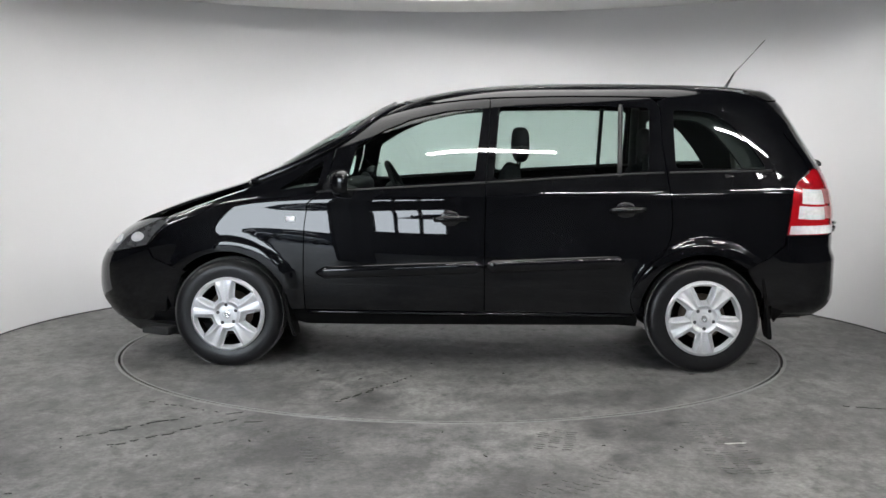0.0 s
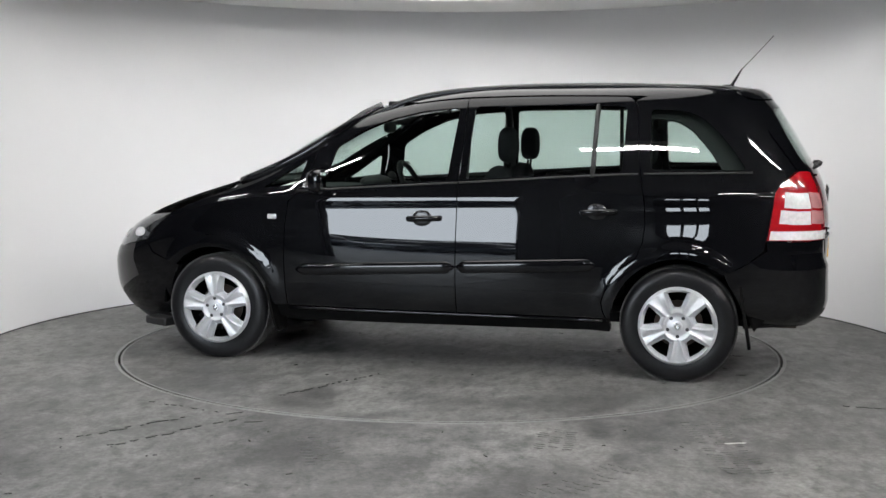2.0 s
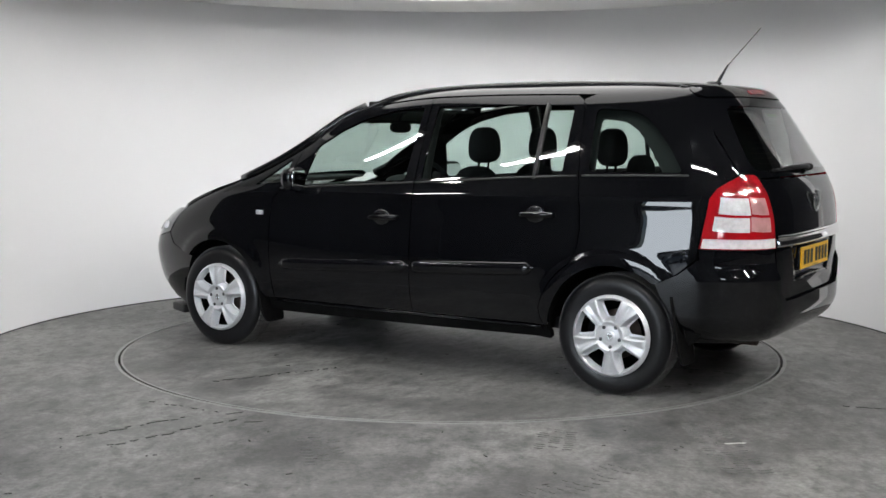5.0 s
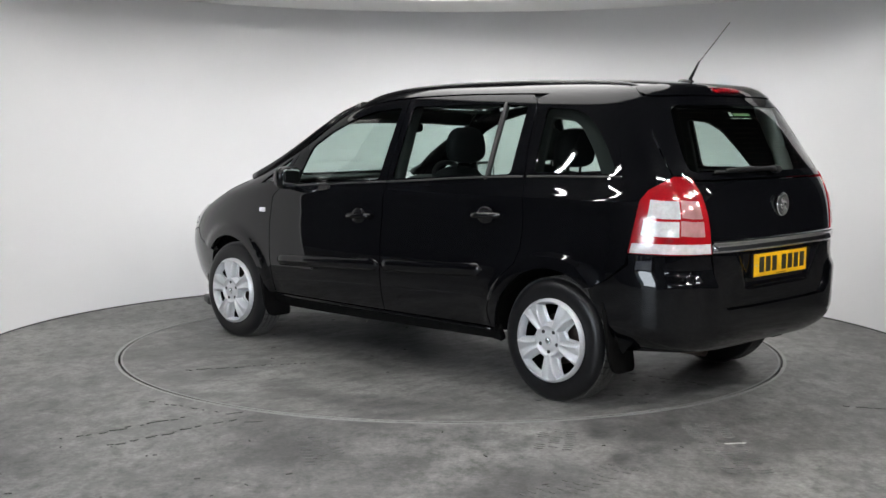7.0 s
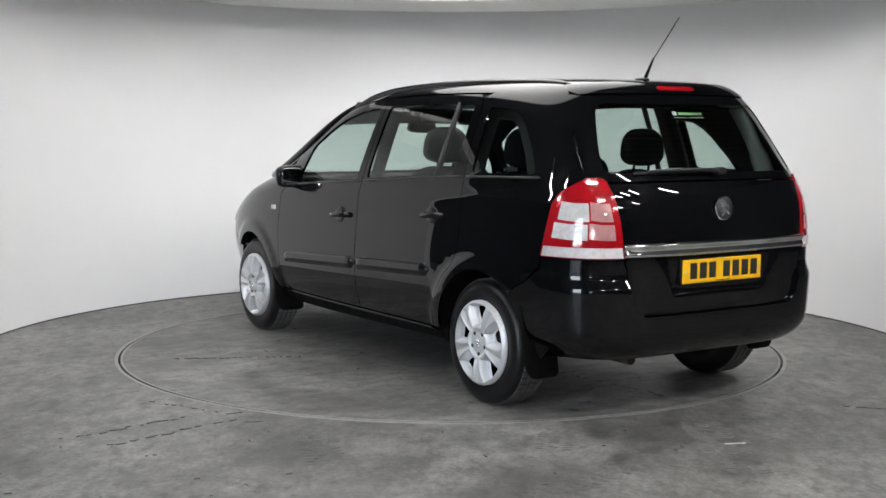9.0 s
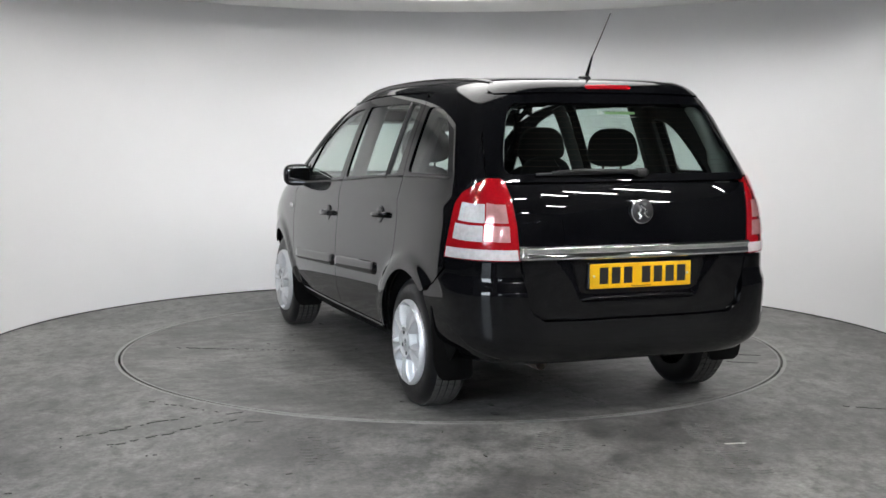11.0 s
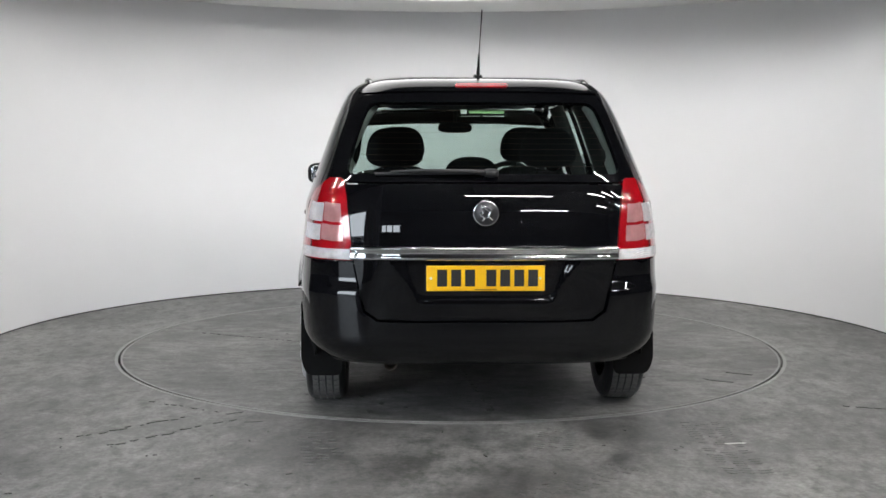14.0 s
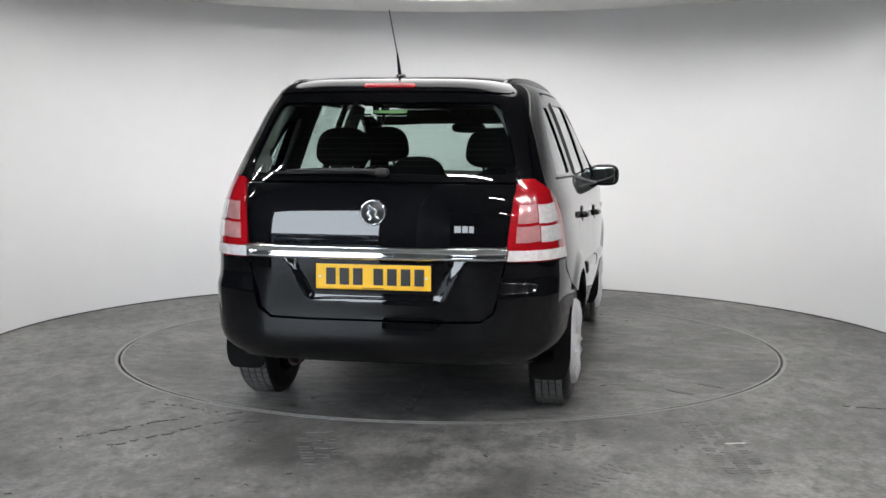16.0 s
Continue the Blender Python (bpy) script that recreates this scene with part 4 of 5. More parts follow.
def build_under(car):
    # dark inner tub behind the panels, with wheel housings
    for mir in (False, True):
        low = arch_cut(0, 5, 175, 24, 0.375)
        low2 = arch_cut(1, 5, 175, 24, 0.375)
        outline = [(1.74, 0.27)] + low + [(0.95, 0.24), (-0.95, 0.26)] + low2 + [(-1.76, 0.28), (-1.86, 0.40), (-1.86, 1.03), (-1.1, 1.03), (0.6, 0.97), (1.1, 0.93), (1.45, 0.86), (1.68, 0.74)]
        panel("inner_shell", on_side, outline, DARK, car, off=-0.035, lip=0.01, mirror=mir, step=(0.1, 0.1))
    bm = box(bmesh.new(), -1.80, 1.80, -0.60, 0.60, 0.285, 0.34, 0.02)
    part("floor_pan", bm, DARK, car, "dark underbody")
    for x, z in WHEELS:
        for s in (1, -1):
            edge = s * (0.72 if x > 0 else 0.82)
            bm = lathe([(0.385, edge), (0.385, s * 0.50), (0.01, s * 0.50)], 40)
            kill = [v for v in bm.verts if v.co.z < (0.0 if x > 0 else -0.06)]
            bmesh.ops.delete(bm, geom=kill, context="VERTS")
            bmesh.ops.translate(bm, verts=bm.verts, vec=(x, 0, z))
            part("wheel_housing", bm, DARK, car, "black wheel-arch liner")


# ---- fittings on the outside ----
def skin_at(x, z, off=0.0, mir=False):
    p = on_side(np.array([float(x)]), np.array([float(z)]))[0]
    return Vector((p[0], (p[1] + off) * (-1 if mir else 1), p[2]))


def rear_at(y, z, off=0.0):
    p = on_rear(np.array([float(y)]), np.array([float(z)]))[0]
    return Vector((p[0] - off, y, z))


def strip_on_side(name, car, x0, x1, z0, z1, mat, off, mir, label, r=0.02):
    """A rubbing strip: a raised moulding with rounded ends, its section bowed."""
    n = 20
    bm = bmesh.new()
    rows = []
    for k in range(n + 1):
        t = k / n
        x = x0 + (x1 - x0) * t
        zc = z0 + (z1 - z0) * t
        taper = min(1.0, math.sqrt(max(0.03, 1 - max(0, 1 - min(t, 1 - t) * abs(x1 - x0) / 0.012) ** 2)))
        rows.append([bm.verts.new(skin_at(x, zc + h * taper, o * taper, mir)) for h, o in ((-r, -0.004), (-r * 0.92, off * 0.55), (-r * 0.5, off), (r * 0.3, off * 1.05), (r * 0.8, off * 0.75), (r, -0.004))])
    for a, b in zip(rows, rows[1:]):
        for j in range(5):
            bm.faces.new((a[j], a[j + 1], b[j + 1], b[j]))
    bm.faces.new(rows[0]), bm.faces.new(rows[-1])
    bmesh.ops.recalc_face_normals(bm, faces=bm.faces)
    return part(name, bm, mat, car, label)


def blob(bm, centre, sx, sy, sz, power=2.6, u=24, v=14):
    """A rounded block (superellipsoid)."""
    def f(c, p):
        return math.copysign(abs(c) ** (2 / p), c)
    rows = []
    for i in range(v + 1):
        b = -math.pi / 2 + math.pi * i / v
        rows.append([bm.verts.new((centre[0] + sx * f(math.cos(b), power) * f(math.cos(2 * math.pi * k / u), power),
                                   centre[1] + sy * f(math.cos(b), power) * f(math.sin(2 * math.pi * k / u), power),
                                   centre[2] + sz * f(math.sin(b), power))) for k in range(u)])
    for a, b in zip(rows, rows[1:]):
        for k in range(u):
            bm.faces.new((a[k], a[(k + 1) % u], b[(k + 1) % u], b[k]))
    bmesh.ops.remove_doubles(bm, verts=bm.verts, dist=1e-5)
    bmesh.ops.recalc_face_normals(bm, faces=bm.faces)
    return bm


def build_handle(car, x, z, mir):
    s = -1 if mir else 1
    tilt = 2.6
    base = skin_at(x, z, 0, mir)
    bowl = blob(bmesh.new(), (0, 0, 0), 0.056, 0.008, 0.046, 2.2)
    bmesh.ops.translate(bowl, verts=bowl.verts, vec=base + Vector((0.01, 0.001 * s, 0)))
    h = part("door_handle", bowl, TRIM, car, "black recessed door handle")
    pts = [(-0.095, 0.006, 0), (-0.085, 0.024, 0.0), (-0.05, 0.034, 0.001), (0.0, 0.037, 0.002), (0.05, 0.034, 0.002), (0.082, 0.024, 0.001), (0.092, 0.004, 0)]
    bar = tube(spline([(px, py * s, pz) for px, py, pz in pts], 4), 0.0125, 10, 1.25)
    bmesh.ops.transform(bar, verts=bar.verts, matrix=Matrix.Translation(base + Vector((0, -0.004 * s, 0))) @ pose(0, 0, 0, 0, tilt, 0))
    part("grip", bar, PAINT, h, "body-coloured grip")


def build_mirror(car, mir):
    s = -1 if mir else 1
    bm = blob(bmesh.new(), (0, 0, 0), 0.055, 0.100, 0.073, 3.2, 32, 18)
    for v in bm.verts:
        # the housing narrows forwards, and its rear face is flat
        f = (v.co.x + 0.055) / 0.110
        v.co.y *= 1 - 0.28 * f ** 2
        v.co.z *= 1 - 0.25 * f ** 2
        if v.co.x < -0.040:
            v.co.x = -0.040 + (v.co.x + 0.040) * 0.1
    bmesh.ops.transform(bm, verts=bm.verts, matrix=Matrix.Translation((0.690, 0.882 * s, 1.067)) @ pose(0, 0, 0, 0, 0, 8 * s))
    m = part("door_mirror", bm, PAINT, car, "black door mirror")
    bm = blob(bmesh.new(), (0, 0, 0), 0.003, 0.074, 0.051, 6, 32, 12)
    bmesh.ops.transform(bm, verts=bm.verts, matrix=Matrix.Translation((0.6485, 0.876 * s, 1.067)) @ pose(0, 0, 0, 0, 0, 8 * s))
    part("mirror_glass", bm, MIRROR, m, "silver mirror glass")
    arm = tube(spline([(0.735, 0.765 * s, 1.045), (0.725, 0.80 * s, 1.03), (0.712, 0.86 * s, 1.02)], 4), 0.028, 10, 0.9)
    part("arm", arm, BLACK, m, "black mirror arm")
    foot = [(0.80, 1.022), (0.675, 1.026), (0.68, 1.10), (0.73, 1.14), (0.79, 1.06)]
    panel("foot", on_side, rounded(foot, 0.02), TRIM, m, off=0.006, lip=0.012, mirror=mir, label="black mirror foot")


def build_fittings(car):
    for mir in (False, True):
        s = -1 if mir else 1
        strip_on_side("rubbing_strip", car, 0.832, -0.117, 0.553, 0.596, PAINT, 0.015, mir, "black door rubbing strip", 0.036)
        strip_on_side("rubbing_strip", car, -0.125, -0.905, 0.597, 0.632, PAINT, 0.015, mir, "black door rubbing strip", 0.036)
        build_handle(car, 0.065, 0.864, mir)
        build_handle(car, -0.915, 0.918, mir)
        build_mirror(car, mir)
        # side repeater
        p = skin_at(0.978, 0.857, 0.003, mir)
        part("side_indicator", box(bmesh.new(), p.x - 0.027, p.x + 0.027, p.y - 0.005, p.y + 0.005, p.z - 0.014, p.z + 0.014, 0.003), CLEAR_LENS, car, "small clear side indicator")
        # weather strips under and over the side windows
        for x0, x1, dz in ((0.83, -0.122, 0), (-0.131, -1.12, 0), (-1.15, -1.72, 0)):
            pts = [skin_at(x0 + (x1 - x0) * k / 12, belt_z(x0 + (x1 - x0) * k / 12) + 0.008, -0.002, mir) for k in range(13)]
            part("weather_strip", tube(pts, 0.006, 8), BLACK, car, "matt black weather strip")
        # divider in the rear door glass
        pts = [skin_at(-0.872 - 0.012 * k / 6, 1.10 + 0.40 * k / 6, -0.012, mir) for k in range(7)]
        part("window_bar", tube(pts, 0.017, 8, 0.8), BLACK, car, "satin black window divider")
        # roof rail on its feet
        pts = [(0.46, 0.582, 1.430), (0.36, 0.578, 1.474), (0.26, 0.572, 1.515), (0.12, 0.566, 1.553), (-0.12, 0.560, 1.584), (-0.5, 0.552, 1.602), (-0.9, 0.545, 1.606), (-1.25, 0.536, 1.600), (-1.48, 0.525, 1.590), (-1.60, 0.515, 1.574), (-1.645, 0.510, 1.545)]
        rail = part("roof_rail", tube([(x, y * s, z) for x, y, z in spline(pts, 5)], 0.0165, 10, 1.2), TRIM, car, "satin black roof rail")
        for x, y, z in ((0.30, 0.572, 1.485), (-0.62, 0.550, 1.575), (-1.55, 0.520, 1.555)):
            part("foot", box(bmesh.new(), x - 0.05, x + 0.05, y * s - 0.012, y * s + 0.012, z - 0.03, z + 0.04, 0.008), TRIM, rail)
        # bright lower edge of the doors
        pts = [skin_at(0.895 - 1.84 * k / 20, 0.322, -0.006, mir) for k in range(21)]
        part("sill_trim", tube(pts, 0.009, 8), PAINT, car, "gloss-black sill edge")
        # mud flaps
        for x, y0, y1, z0, z1, lean in ((0.965, 0.64, 0.835, 0.175, 0.46, 12), (-1.728, 0.655, 0.850, 0.190, 0.56, 9)):
            bm = bmesh.new()
            out = rounded([(y0, z0), (y1 - 0.03, z0), (y1, z0 + 0.07), (y1, z1), (y0, z1)], 0.035)
            rows = [[bm.verts.new((x + dx + math.tan(radians(lean)) * (z - z0), y * s, z)) for y, z in out] for dx in (-0.008, 0.008)]
            bm.faces.new(rows[0]), bm.faces.new(rows[1])
            for k in range(len(out)):
                bm.faces.new((rows[0][k], rows[0][k - 1], rows[1][k - 1], rows[1][k]))
            bmesh.ops.recalc_face_normals(bm, faces=bm.faces)
            part("mud_flap", bm, DARK, car, "dark rubber mud flap", False)
        bm = box(bmesh.new(), -0.10, 0.10, -0.05, 0.05, -0.026, 0.026, 0.012)
        bmesh.ops.transform(bm, verts=bm.verts, matrix=pose(1.785, 0.660 * s, 0.188, 0, 0, -26 * s))
        part("lip_end", bm, BLACK, car, "matt black end of the lower lip")
    # front lip
    half = [(0, 0.135), (12, 0.135), (19.0, 0.145), (19.8, 0.232), (12, 0.222), (0, 0.222)]
    panel("front_lip", FRONT_WRAP, half + [(-a, z) for a, z in half[-2:0:-1]], BLACK, car, step=(1.5, 0.04), lip=0.03, off=-0.006, label="matt black lower lip")
    part("scuttle", blob(bmesh.new(), (1.27, 0, 1.03), 0.09, 0.62, 0.018, 3), BLACK, car, "black plastic scuttle panel")
    # aerial
    pole = lambda t: 0.011 * (1 - t) + 0.0045 * t
    base = part("aerial", tube([Vector((-1.577, 0, 1.606)).lerp(Vector((-1.643, 0, 1.720)), k / 6) for k in range(7)], pole, 10), TRIM, car, "black roof aerial")
    part("foot", blob(bmesh.new(), (-1.565, 0, 1.617), 0.045, 0.022, 0.014), TRIM, base)
    part("rod", tube([(-1.643, 0, 1.718), (-1.73, 0, 1.812), (-1.819, 0, 1.912)], 0.0026, 6), TRIM, base, "thin black rod")
    # high brake light and roof spoiler edge
    half = [(0.0, 1.537), (0.3, 1.536), (0.50, 1.531), (0.555, 1.529), (0.565, 1.546), (0.540, 1.574), (0.45, 1.587), (0.3, 1.593), (0, 1.596)]
    sp = panel("roof_spoiler", on_rear, half + [(-y, z) for y, z in half[-2:0:-1]], PAINT, car, off=0.005, lip=0.02, label="black roof-end spoiler")
    half = [(0, 1.553), (0.115, 1.552), (0.125, 1.560), (0.115, 1.571), (0, 1.573)]
    bl = panel("brake_light", on_rear, half + [(-y, z) for y, z in half[-2:0:-1]], RED, sp, off=0.009, lip=0.006, label="red high-level brake light")
    build_gate_details(car)
    # tow eye and exhaust under the bumper
    bm = lathe([(0.030, 0.0), (0.030, 0.16), (0.026, 0.16), (0.026, 0.0)], 20, "Y", True)
    bmesh.ops.transform(bm, verts=bm.verts, matrix=pose(-1.98, 0.42, 0.290, 0, 0, 90) @ Matrix.Translation((0, -0.16, 0)))
    part("exhaust_pipe", bm, RUST, car, "dull steel exhaust tip")


def build_gate_details(car):
    # chrome bar
    n = 32
    bm = bmesh.new()
    rows = []
    for k in range(n + 1):
        y = -0.598 + 1.196 * k / n
        rows.append([bm.verts.new(rear_at(y, z, o)) for z, o in ((0.786, 0), (0.788, 0.013), (0.796, 0.018), (0.806, 0.014), (0.818, 0.011), (0.828, 0.015), (0.838, 0.025), (0.845, 0.023), (0.848, 0.012), (0.849, 0))])
    for a, b in zip(rows, rows[1:]):
        for j in range(9):
            bm.faces.new((a[j], a[j + 1], b[j + 1], b[j]))
    bmesh.ops.recalc_face_normals(bm, faces=bm.faces)
    bar = part("chrome_bar", bm, CHROME, car, "chrome trim bar across the tailgate")
    for k in range(6):
        y = 0.575 - 0.026 * k
        part("badge_mark", box(bmesh.new(), -2.136, -2.127, y - 0.009, y + 0.009, 0.800, 0.820, 0.003, Matrix.Translation((0.012 - 0.010 * abs(k - 5) / 5 + 0.004, 0, 0))), CHROME, bar, "small raised chrome mark")
    # round badge
    c = rear_at(0, 0.997, 0.004)
    ring = lathe([(0.053 + 0.0055 * math.cos(a), 0.0055 * math.sin(a)) for a in [2 * math.pi * k / 10 for k in range(10)]], 48, "Y", True)
    turn = Matrix.Translation(c + Vector((-0.008, 0, 0))) @ pose(0, 0, 0, 0, 0, 90)
    bmesh.ops.transform(ring, verts=ring.verts, matrix=turn)
    bd = part("badge", ring, CHROME, car, "round chrome badge with a raised emblem")
    back = lathe([(1e-4, -0.002), (0.052, -0.002), (0.052, 0.006), (1e-4, 0.006)], 40)
    bmesh.ops.transform(back, verts=back.verts, matrix=turn)
    part("disc", back, BOLT, bd, "grey badge ground")
    pts = [(-0.030, -0.028), (-0.012, -0.012), (-0.018, 0.008), (0.0, 0.020), (0.018, 0.030), (0.012, 0.006), (0.026, -0.006), (0.006, -0.020), (0.018, -0.034)]
    em = tube([Vector((-0.012, y, z)) + c for y, z in spline(pts, 5)], lambda t: 0.0085 - 0.004 * abs(t - 0.4), 8)
    part("emblem", em, CHROME, bd, "raised chrome emblem")
    # number plate: yellow sheet, dark bars in place of the characters
    px = -2.142
    pl = part("number_plate", box(bmesh.new(), px - 0.006, px, -0.263, 0.263, 0.651, 0.764, 0.004), YELLOW, car, "yellow rear number plate", False)
    ys = [0.193 - 0.062 * k for k in range(3)] + [-0.025 - 0.062 * k for k in range(4)]
    for y in ys:
        part("bar", box(bmesh.new(), px - 0.0075, px - 0.005, y - 0.022, y + 0.022, 0.672, 0.747), INK, pl, "dark bar", False)
    part("bar", box(bmesh.new(), px - 0.0072, px - 0.005, -0.05, 0.05, 0.6565, 0.6595), INK, pl, "dark bar", False)
    part("backing", box(bmesh.new(), px, px + 0.03, -0.27, 0.27, 0.645, 0.77, 0.006), TRIM, pl, "black plate holder", False)
    for s in (1, -1):
        part("screw", blob(bmesh.new(), (px - 0.007, s * 0.243, 0.708), 0.002, 0.006, 0.006), CLEAR_LENS, pl, "pale screw cap")
    # pressed edge under the plate
    part("grip_edge", tube([rear_at(-0.29 + 0.58 * k / 10, 0.612 - 0.010 * (abs(k - 5) / 5) ** 4, 0.004) for k in range(11)], 0.009, 8, 0.6), PAINT, car, "pressed edge below the plate")
    # wiper
    arm = part("rear_wiper", tube([rear_at(-0.02, 1.172, 0.028), rear_at(0.06, 1.178, 0.040), rear_at(0.28, 1.182, 0.036), rear_at(0.42, 1.174, 0.022)], lambda t: 0.013 * (1 - 0.5 * t), 8), BLACK, car, "black rear wiper")
    part("blade", tube([rear_at(0.02 + 0.47 * k / 8, 1.172 - 0.006 * (k / 8), 0.010) for k in range(9)], 0.008, 6), BLACK, arm)
    part("pivot", blob(bmesh.new(), rear_at(-0.025, 1.172, 0.02), 0.028, 0.035, 0.020), BLACK, arm)
    # heater wires and a small sticker on the inside
    for k in range(11):
        z = 1.20 + 0.025 * k
        hw = 0.56 - 0.33 * max(0, z - 1.25)
        part("heater_wire", tube([rear_at(-hw + 2 * hw * j / 10, z, -0.006) for j in range(11)], 0.0004, 4), WIRE, car)
    rect = lambda y0, y1, z0, z1: [(y0, z0), (y1, z0), (y1, z1), (y0, z1)]
    st = panel("sticker", on_rear, rect(-0.10, 0.062, 1.442, 1.456), GREEN, car, off=-0.010, lip=0, label="small pale dealer sticker inside the glass")
    for q in (rect(0.072, 0.10, 1.440, 1.460), rect(-0.10, 0.0, 1.428, 1.432), rect(0.012, 0.10, 1.428, 1.432)):
        panel("bar", on_rear, q, PALE, st, off=-0.010, lip=0)


# ---- cabin ----
def seat(car, x, y, wide=0.255, head=True, top=1.155, low=0.50, name="seat"):
    base = new(name)
    base.parent = car
    tagged(base, "dark grey fabric car seat")
    bm = blob(bmesh.new(), (0, 0, 0), 0.075, wide, (top - low) / 2, 3.4, 28, 16)
    for v in bm.verts:
        v.co.y *= 1 - 0.16 * max(0, v.co.z / ((top - low) / 2)) ** 2
    bmesh.ops.transform(bm, verts=bm.verts, matrix=Matrix.Translation((x + 0.06, y, (top + low) / 2)) @ pose(0, 0, 0, 0, -13, 0))
    part("backrest", bm, FABRIC, base)
    part("cushion", blob(bmesh.new(), (x + 0.32, y, low - 0.03), 0.27, wide, 0.09, 3.2), FABRIC, base)
    if head:
        bm = blob(bmesh.new(), (x - 0.055, y, top + 0.118), 0.052, 0.148, 0.104, 2.9, 28, 16)
        for v in bm.verts:
            v.co.y = y + (v.co.y - y) * (1 - 0.12 * (v.co.z - top - 0.1) / 0.1)
        hr = part("headrest", bm, FABRIC, base)
        for s in (1, -1):
            part("post", tube([(x - 0.045, y + s * 0.055, top - 0.03), (x - 0.055, y + s * 0.055, top + 0.06)], 0.007, 8), CHROME, hr, "chrome headrest post")
    return base


def build_cabin(car):
    for y in (0.37, -0.37):
        seat(car, -0.27, y)
    for y in (0.40, 0.0, -0.40):
        seat(car, -1.09, y, 0.215, True, 1.15 if y else 1.0)
    # dashboard, wheel and mirror
    bm = blob(bmesh.new(), (0.93, 0, 0.86), 0.28, 0.72, 0.15, 3.2, 36, 16)
    part("dashboard", bm, INNER, car, "dark plastic dashboard")
    part("binnacle", blob(bmesh.new(), (0.72, -0.36, 1.0), 0.09, 0.17, 0.055, 2.6), INNER, car, "hooded instrument binnacle")
    ring = lathe([(0.175 + 0.017 * math.cos(a), 0.017 * math.sin(a)) for a in [2 * math.pi * k / 10 for k in range(10)]], 40, "Z", True)
    bmesh.ops.transform(ring, verts=ring.verts, matrix=pose(0.46, -0.36, 0.985, 0, -62, 0))
    sw = part("steering_wheel", ring, INNER, car, "dark steering wheel")
    part("hub", blob(bmesh.new(), (0.50, -0.36, 0.97), 0.05, 0.16, 0.05, 2.4), INNER, sw)
    im = part("interior_mirror", blob(bmesh.new(), (0.513, 0, 1.372), 0.020, 0.112, 0.034, 3), INNER, car, "black rear-view mirror")
    part("stem", tube([(0.53, 0, 1.39), (0.50, 0, 1.46), (0.43, 0, 1.49)], 0.012, 8), INNER, im)
    # headliner, sun visors, pillar trims
    half = [(0.36, 0.0), (0.34, 0.40), (0.22, 0.50), (-0.2, 0.54), (-0.9, 0.54), (-1.4, 0.50), (-1.66, 0.42), (-1.70, 0.0)]
    panel("headliner", on_top, half + [(x, -y) for x, y in half[-2:0:-1]], HEADLINER, car, off=-0.045, lip=0, step=(0.1, 0.1), label="pale fabric headliner")
    for s in (1, -1):
        part("sun_visor", box(bmesh.new(), 0.24, 0.40, s * 0.10, s * 0.48, 1.468, 1.484, 0.006), INNER, car, "dark sun visor")
        # belts' pillars inside
        for x, w in ((-0.14, 0.042), (-1.10, 0.05)):
            pts = [skin_at(x, 0.98 + 0.52 * k / 6, -0.085, s < 0) for k in range(7)]
            part("pillar_trim", tube(pts, w, 10, 0.55), INNER, car, "dark pillar trim")
        pts = [skin_at(-1.80 + 0.07 * k / 6, 1.10 + 0.38 * k / 6, -0.085, s < 0) for k in range(7)]
        part("pillar_trim", tube(pts, 0.06, 10, 0.55), HEADLINER, car, "pale rear pillar trim")
    rim = [(0.60, 1.415), (0.3, 1.430), (0, 1.432), (-0.3, 1.430), (-0.60, 1.415), (-0.53, 1.488), (-0.42, 1.503), (0, 1.512), (0.42, 1.503), (0.53, 1.488)]
    panel("header_trim", on_front, rim, INNER, car, off=-0.016, lip=0.02, label="dark header trim with visors over the windscreen")
    for mir in (False, True):
        out = [(-1.10, 1.00), (-1.86, 1.00), (-1.85, 1.15), (-1.77, 1.32), (-1.70, 1.44), (-1.62, 1.505), (-1.10, 1.520)]
        panel("quarter_trim", on_side, out, INNER, car, [TRIM_HOLE], off=-0.055, lip=0.02, mirror=mir, step=(0.05, 0.05), label="dark moulded trim round the rear quarter window")
    part("boot_floor", box(bmesh.new(), -2.0, -1.15, -0.62, 0.62, 0.55, 0.60, 0.02), FABRIC, car, "dark boot carpet")
    part("cabin_floor", box(bmesh.new(), -1.2, 1.0, -0.72, 0.72, 0.30, 0.36, 0.02), FABRIC, car, "dark cabin carpet")
    part("bulkhead", box(bmesh.new(), 1.05, 1.15, -0.66, 0.66, 0.30, 0.98, 0.02), DARK, car, "dark bulkhead")


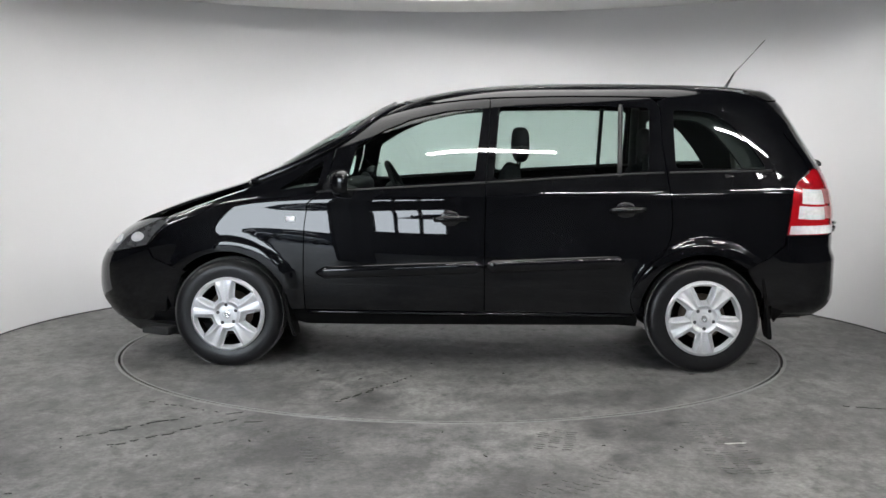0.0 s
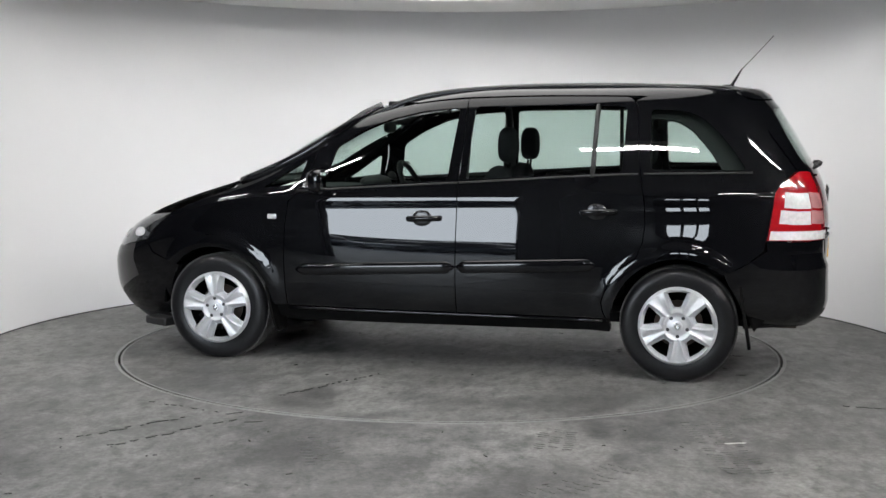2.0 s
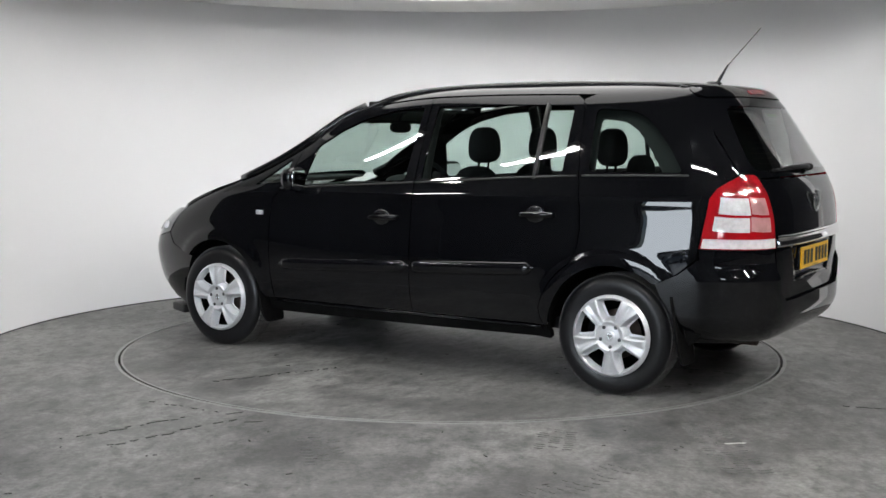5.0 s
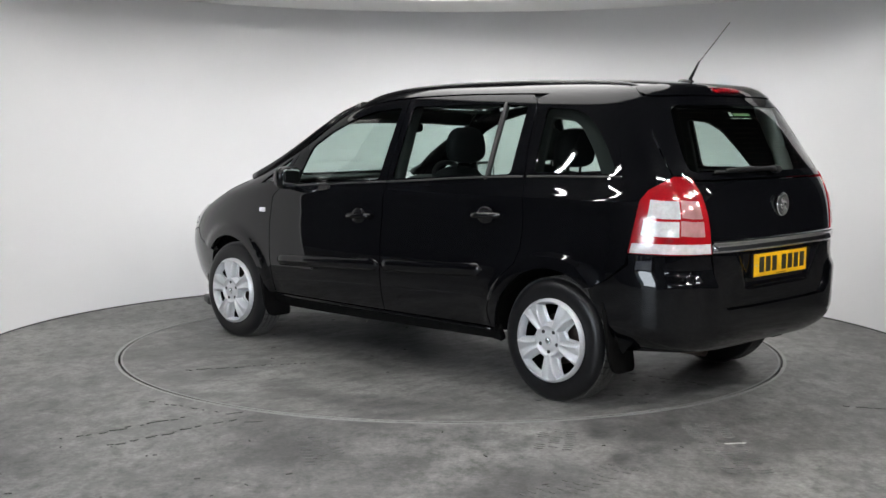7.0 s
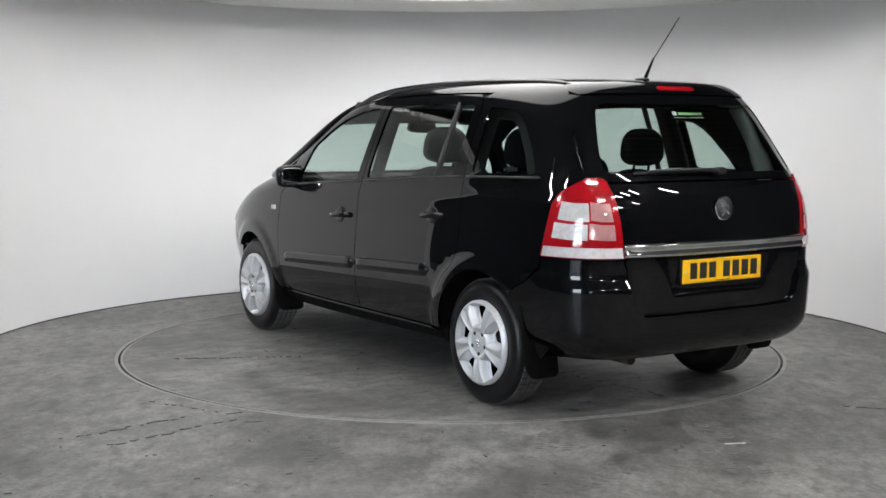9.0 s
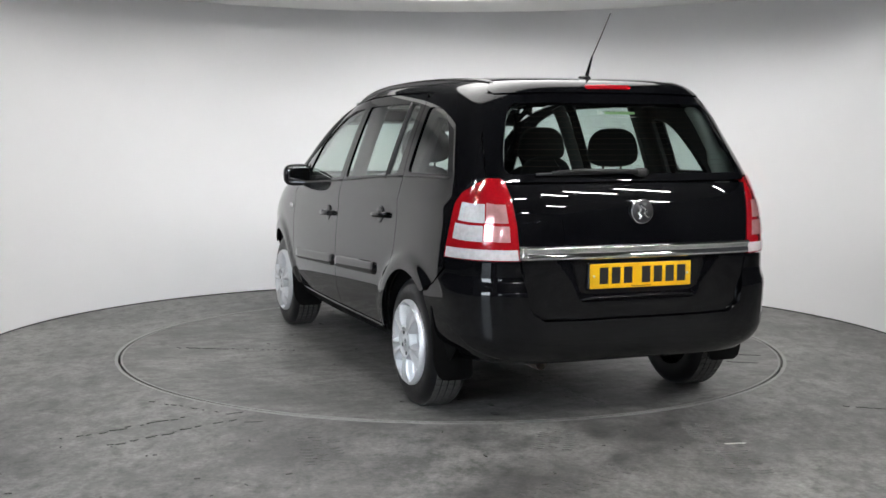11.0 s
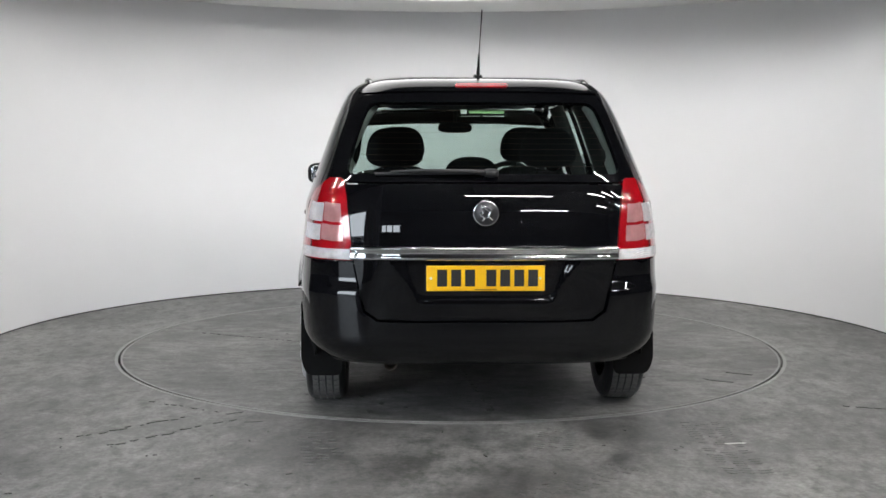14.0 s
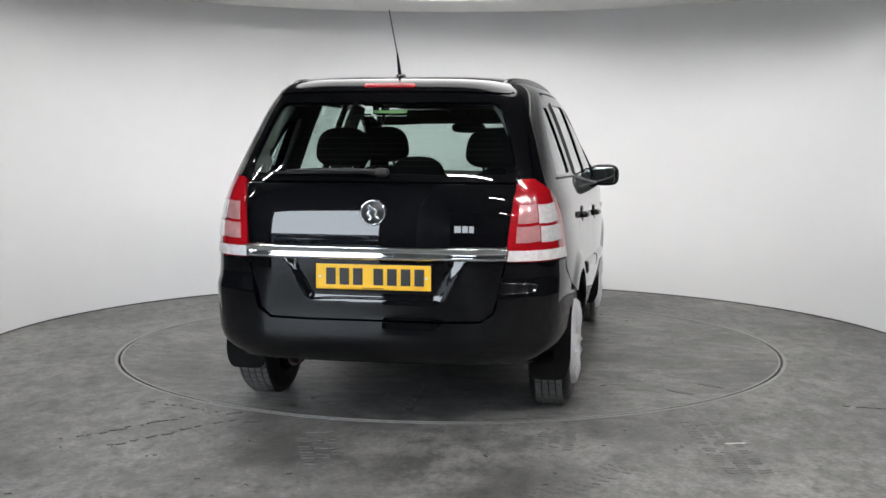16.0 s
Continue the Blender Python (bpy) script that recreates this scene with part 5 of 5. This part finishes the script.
# ---- the yard outside ----
def build_yard_car(x, y, turn, tint):
    m = plain("yard_car_paint", tint, 0.25, grain=0.1, coat=0.8)
    base = tagged(new("parked_car"), "parked hatchback standing in the yard outside", "car")
    bm = blob(bmesh.new(), (0, 0, 0.58), 2.0, 0.83, 0.36, 4.0, 36, 14)
    part("body", bm, m, base)
    bm = blob(bmesh.new(), (-0.2, 0, 1.08), 1.15, 0.70, 0.38, 3.0, 36, 14)
    part("cabin", bm, TRIM, base, "dark glazed cabin")
    for sx in (1.25, -1.3):
        for sy in (0.72, -0.72):
            bm = lathe([(0.01, -0.1), (0.28, -0.1), (0.31, -0.06), (0.31, 0.06), (0.28, 0.1), (0.01, 0.1)], 28)
            bmesh.ops.translate(bm, verts=bm.verts, vec=(sx, sy, 0.31))
            part("wheel", bm, RUBBER, base)
    base.matrix_basis = pose(x, y, -0.02, 0, 0, turn)


def build_shed(x0, x1, y, high, tint):
    """A long low shed with a shallow roof and a row of roller doors."""
    m = plain("shed_cladding", tint, 0.6, grain=0.1, scale=2)
    base = tagged(new("shed"), "long low grey clad shed across the yard", "building")
    part("wall", box(bmesh.new(), x0, x1, y - 2.0, y, -0.02, high), m, base, "", False)
    part("roof", box(bmesh.new(), x0 - 0.2, x1 + 0.2, y - 2.2, y + 0.25, high, high + 0.22, 0.04), BOLT, base, "dark sheet-metal roof", False)
    n = int((x1 - x0) / 3.2)
    for k in range(n):
        x = x0 + (k + 0.5) * (x1 - x0) / n
        part("roller_door", box(bmesh.new(), x - 0.9, x + 0.9, y - 0.01, y + 0.04, -0.02, high * 0.75, 0.01), BOLT, base, "dark roller door", False)


def build_yard():
    build_yard_car(-8.6, -18.5, 8, (0.05, 0.06, 0.08))
    build_yard_car(-13.5, -18.8, 4, (0.35, 0.36, 0.37))
    build_yard_car(-11.0, -20.0, 82, (0.55, 0.56, 0.57))
    build_yard_car(-6.0, -20.2, 86, (0.6, 0.6, 0.6))
    build_shed(-25.0, 2.0, -21.8, 1.5, (0.45, 0.46, 0.47))


def motions():
    walk(car, [(t, pose(0, 0, 0, 0, 0, a) @ Matrix.Translation(CAR_OFF)) for t, a in TURN])
    walk(turntable, [(t, pose(0, 0, 0, 0, 0, a)) for t, a in TURN])


build_room()
turntable = build_table()
build_stains(bpy.data.objects["floor"], turntable)
car = build_car()
build_yard()
motions()
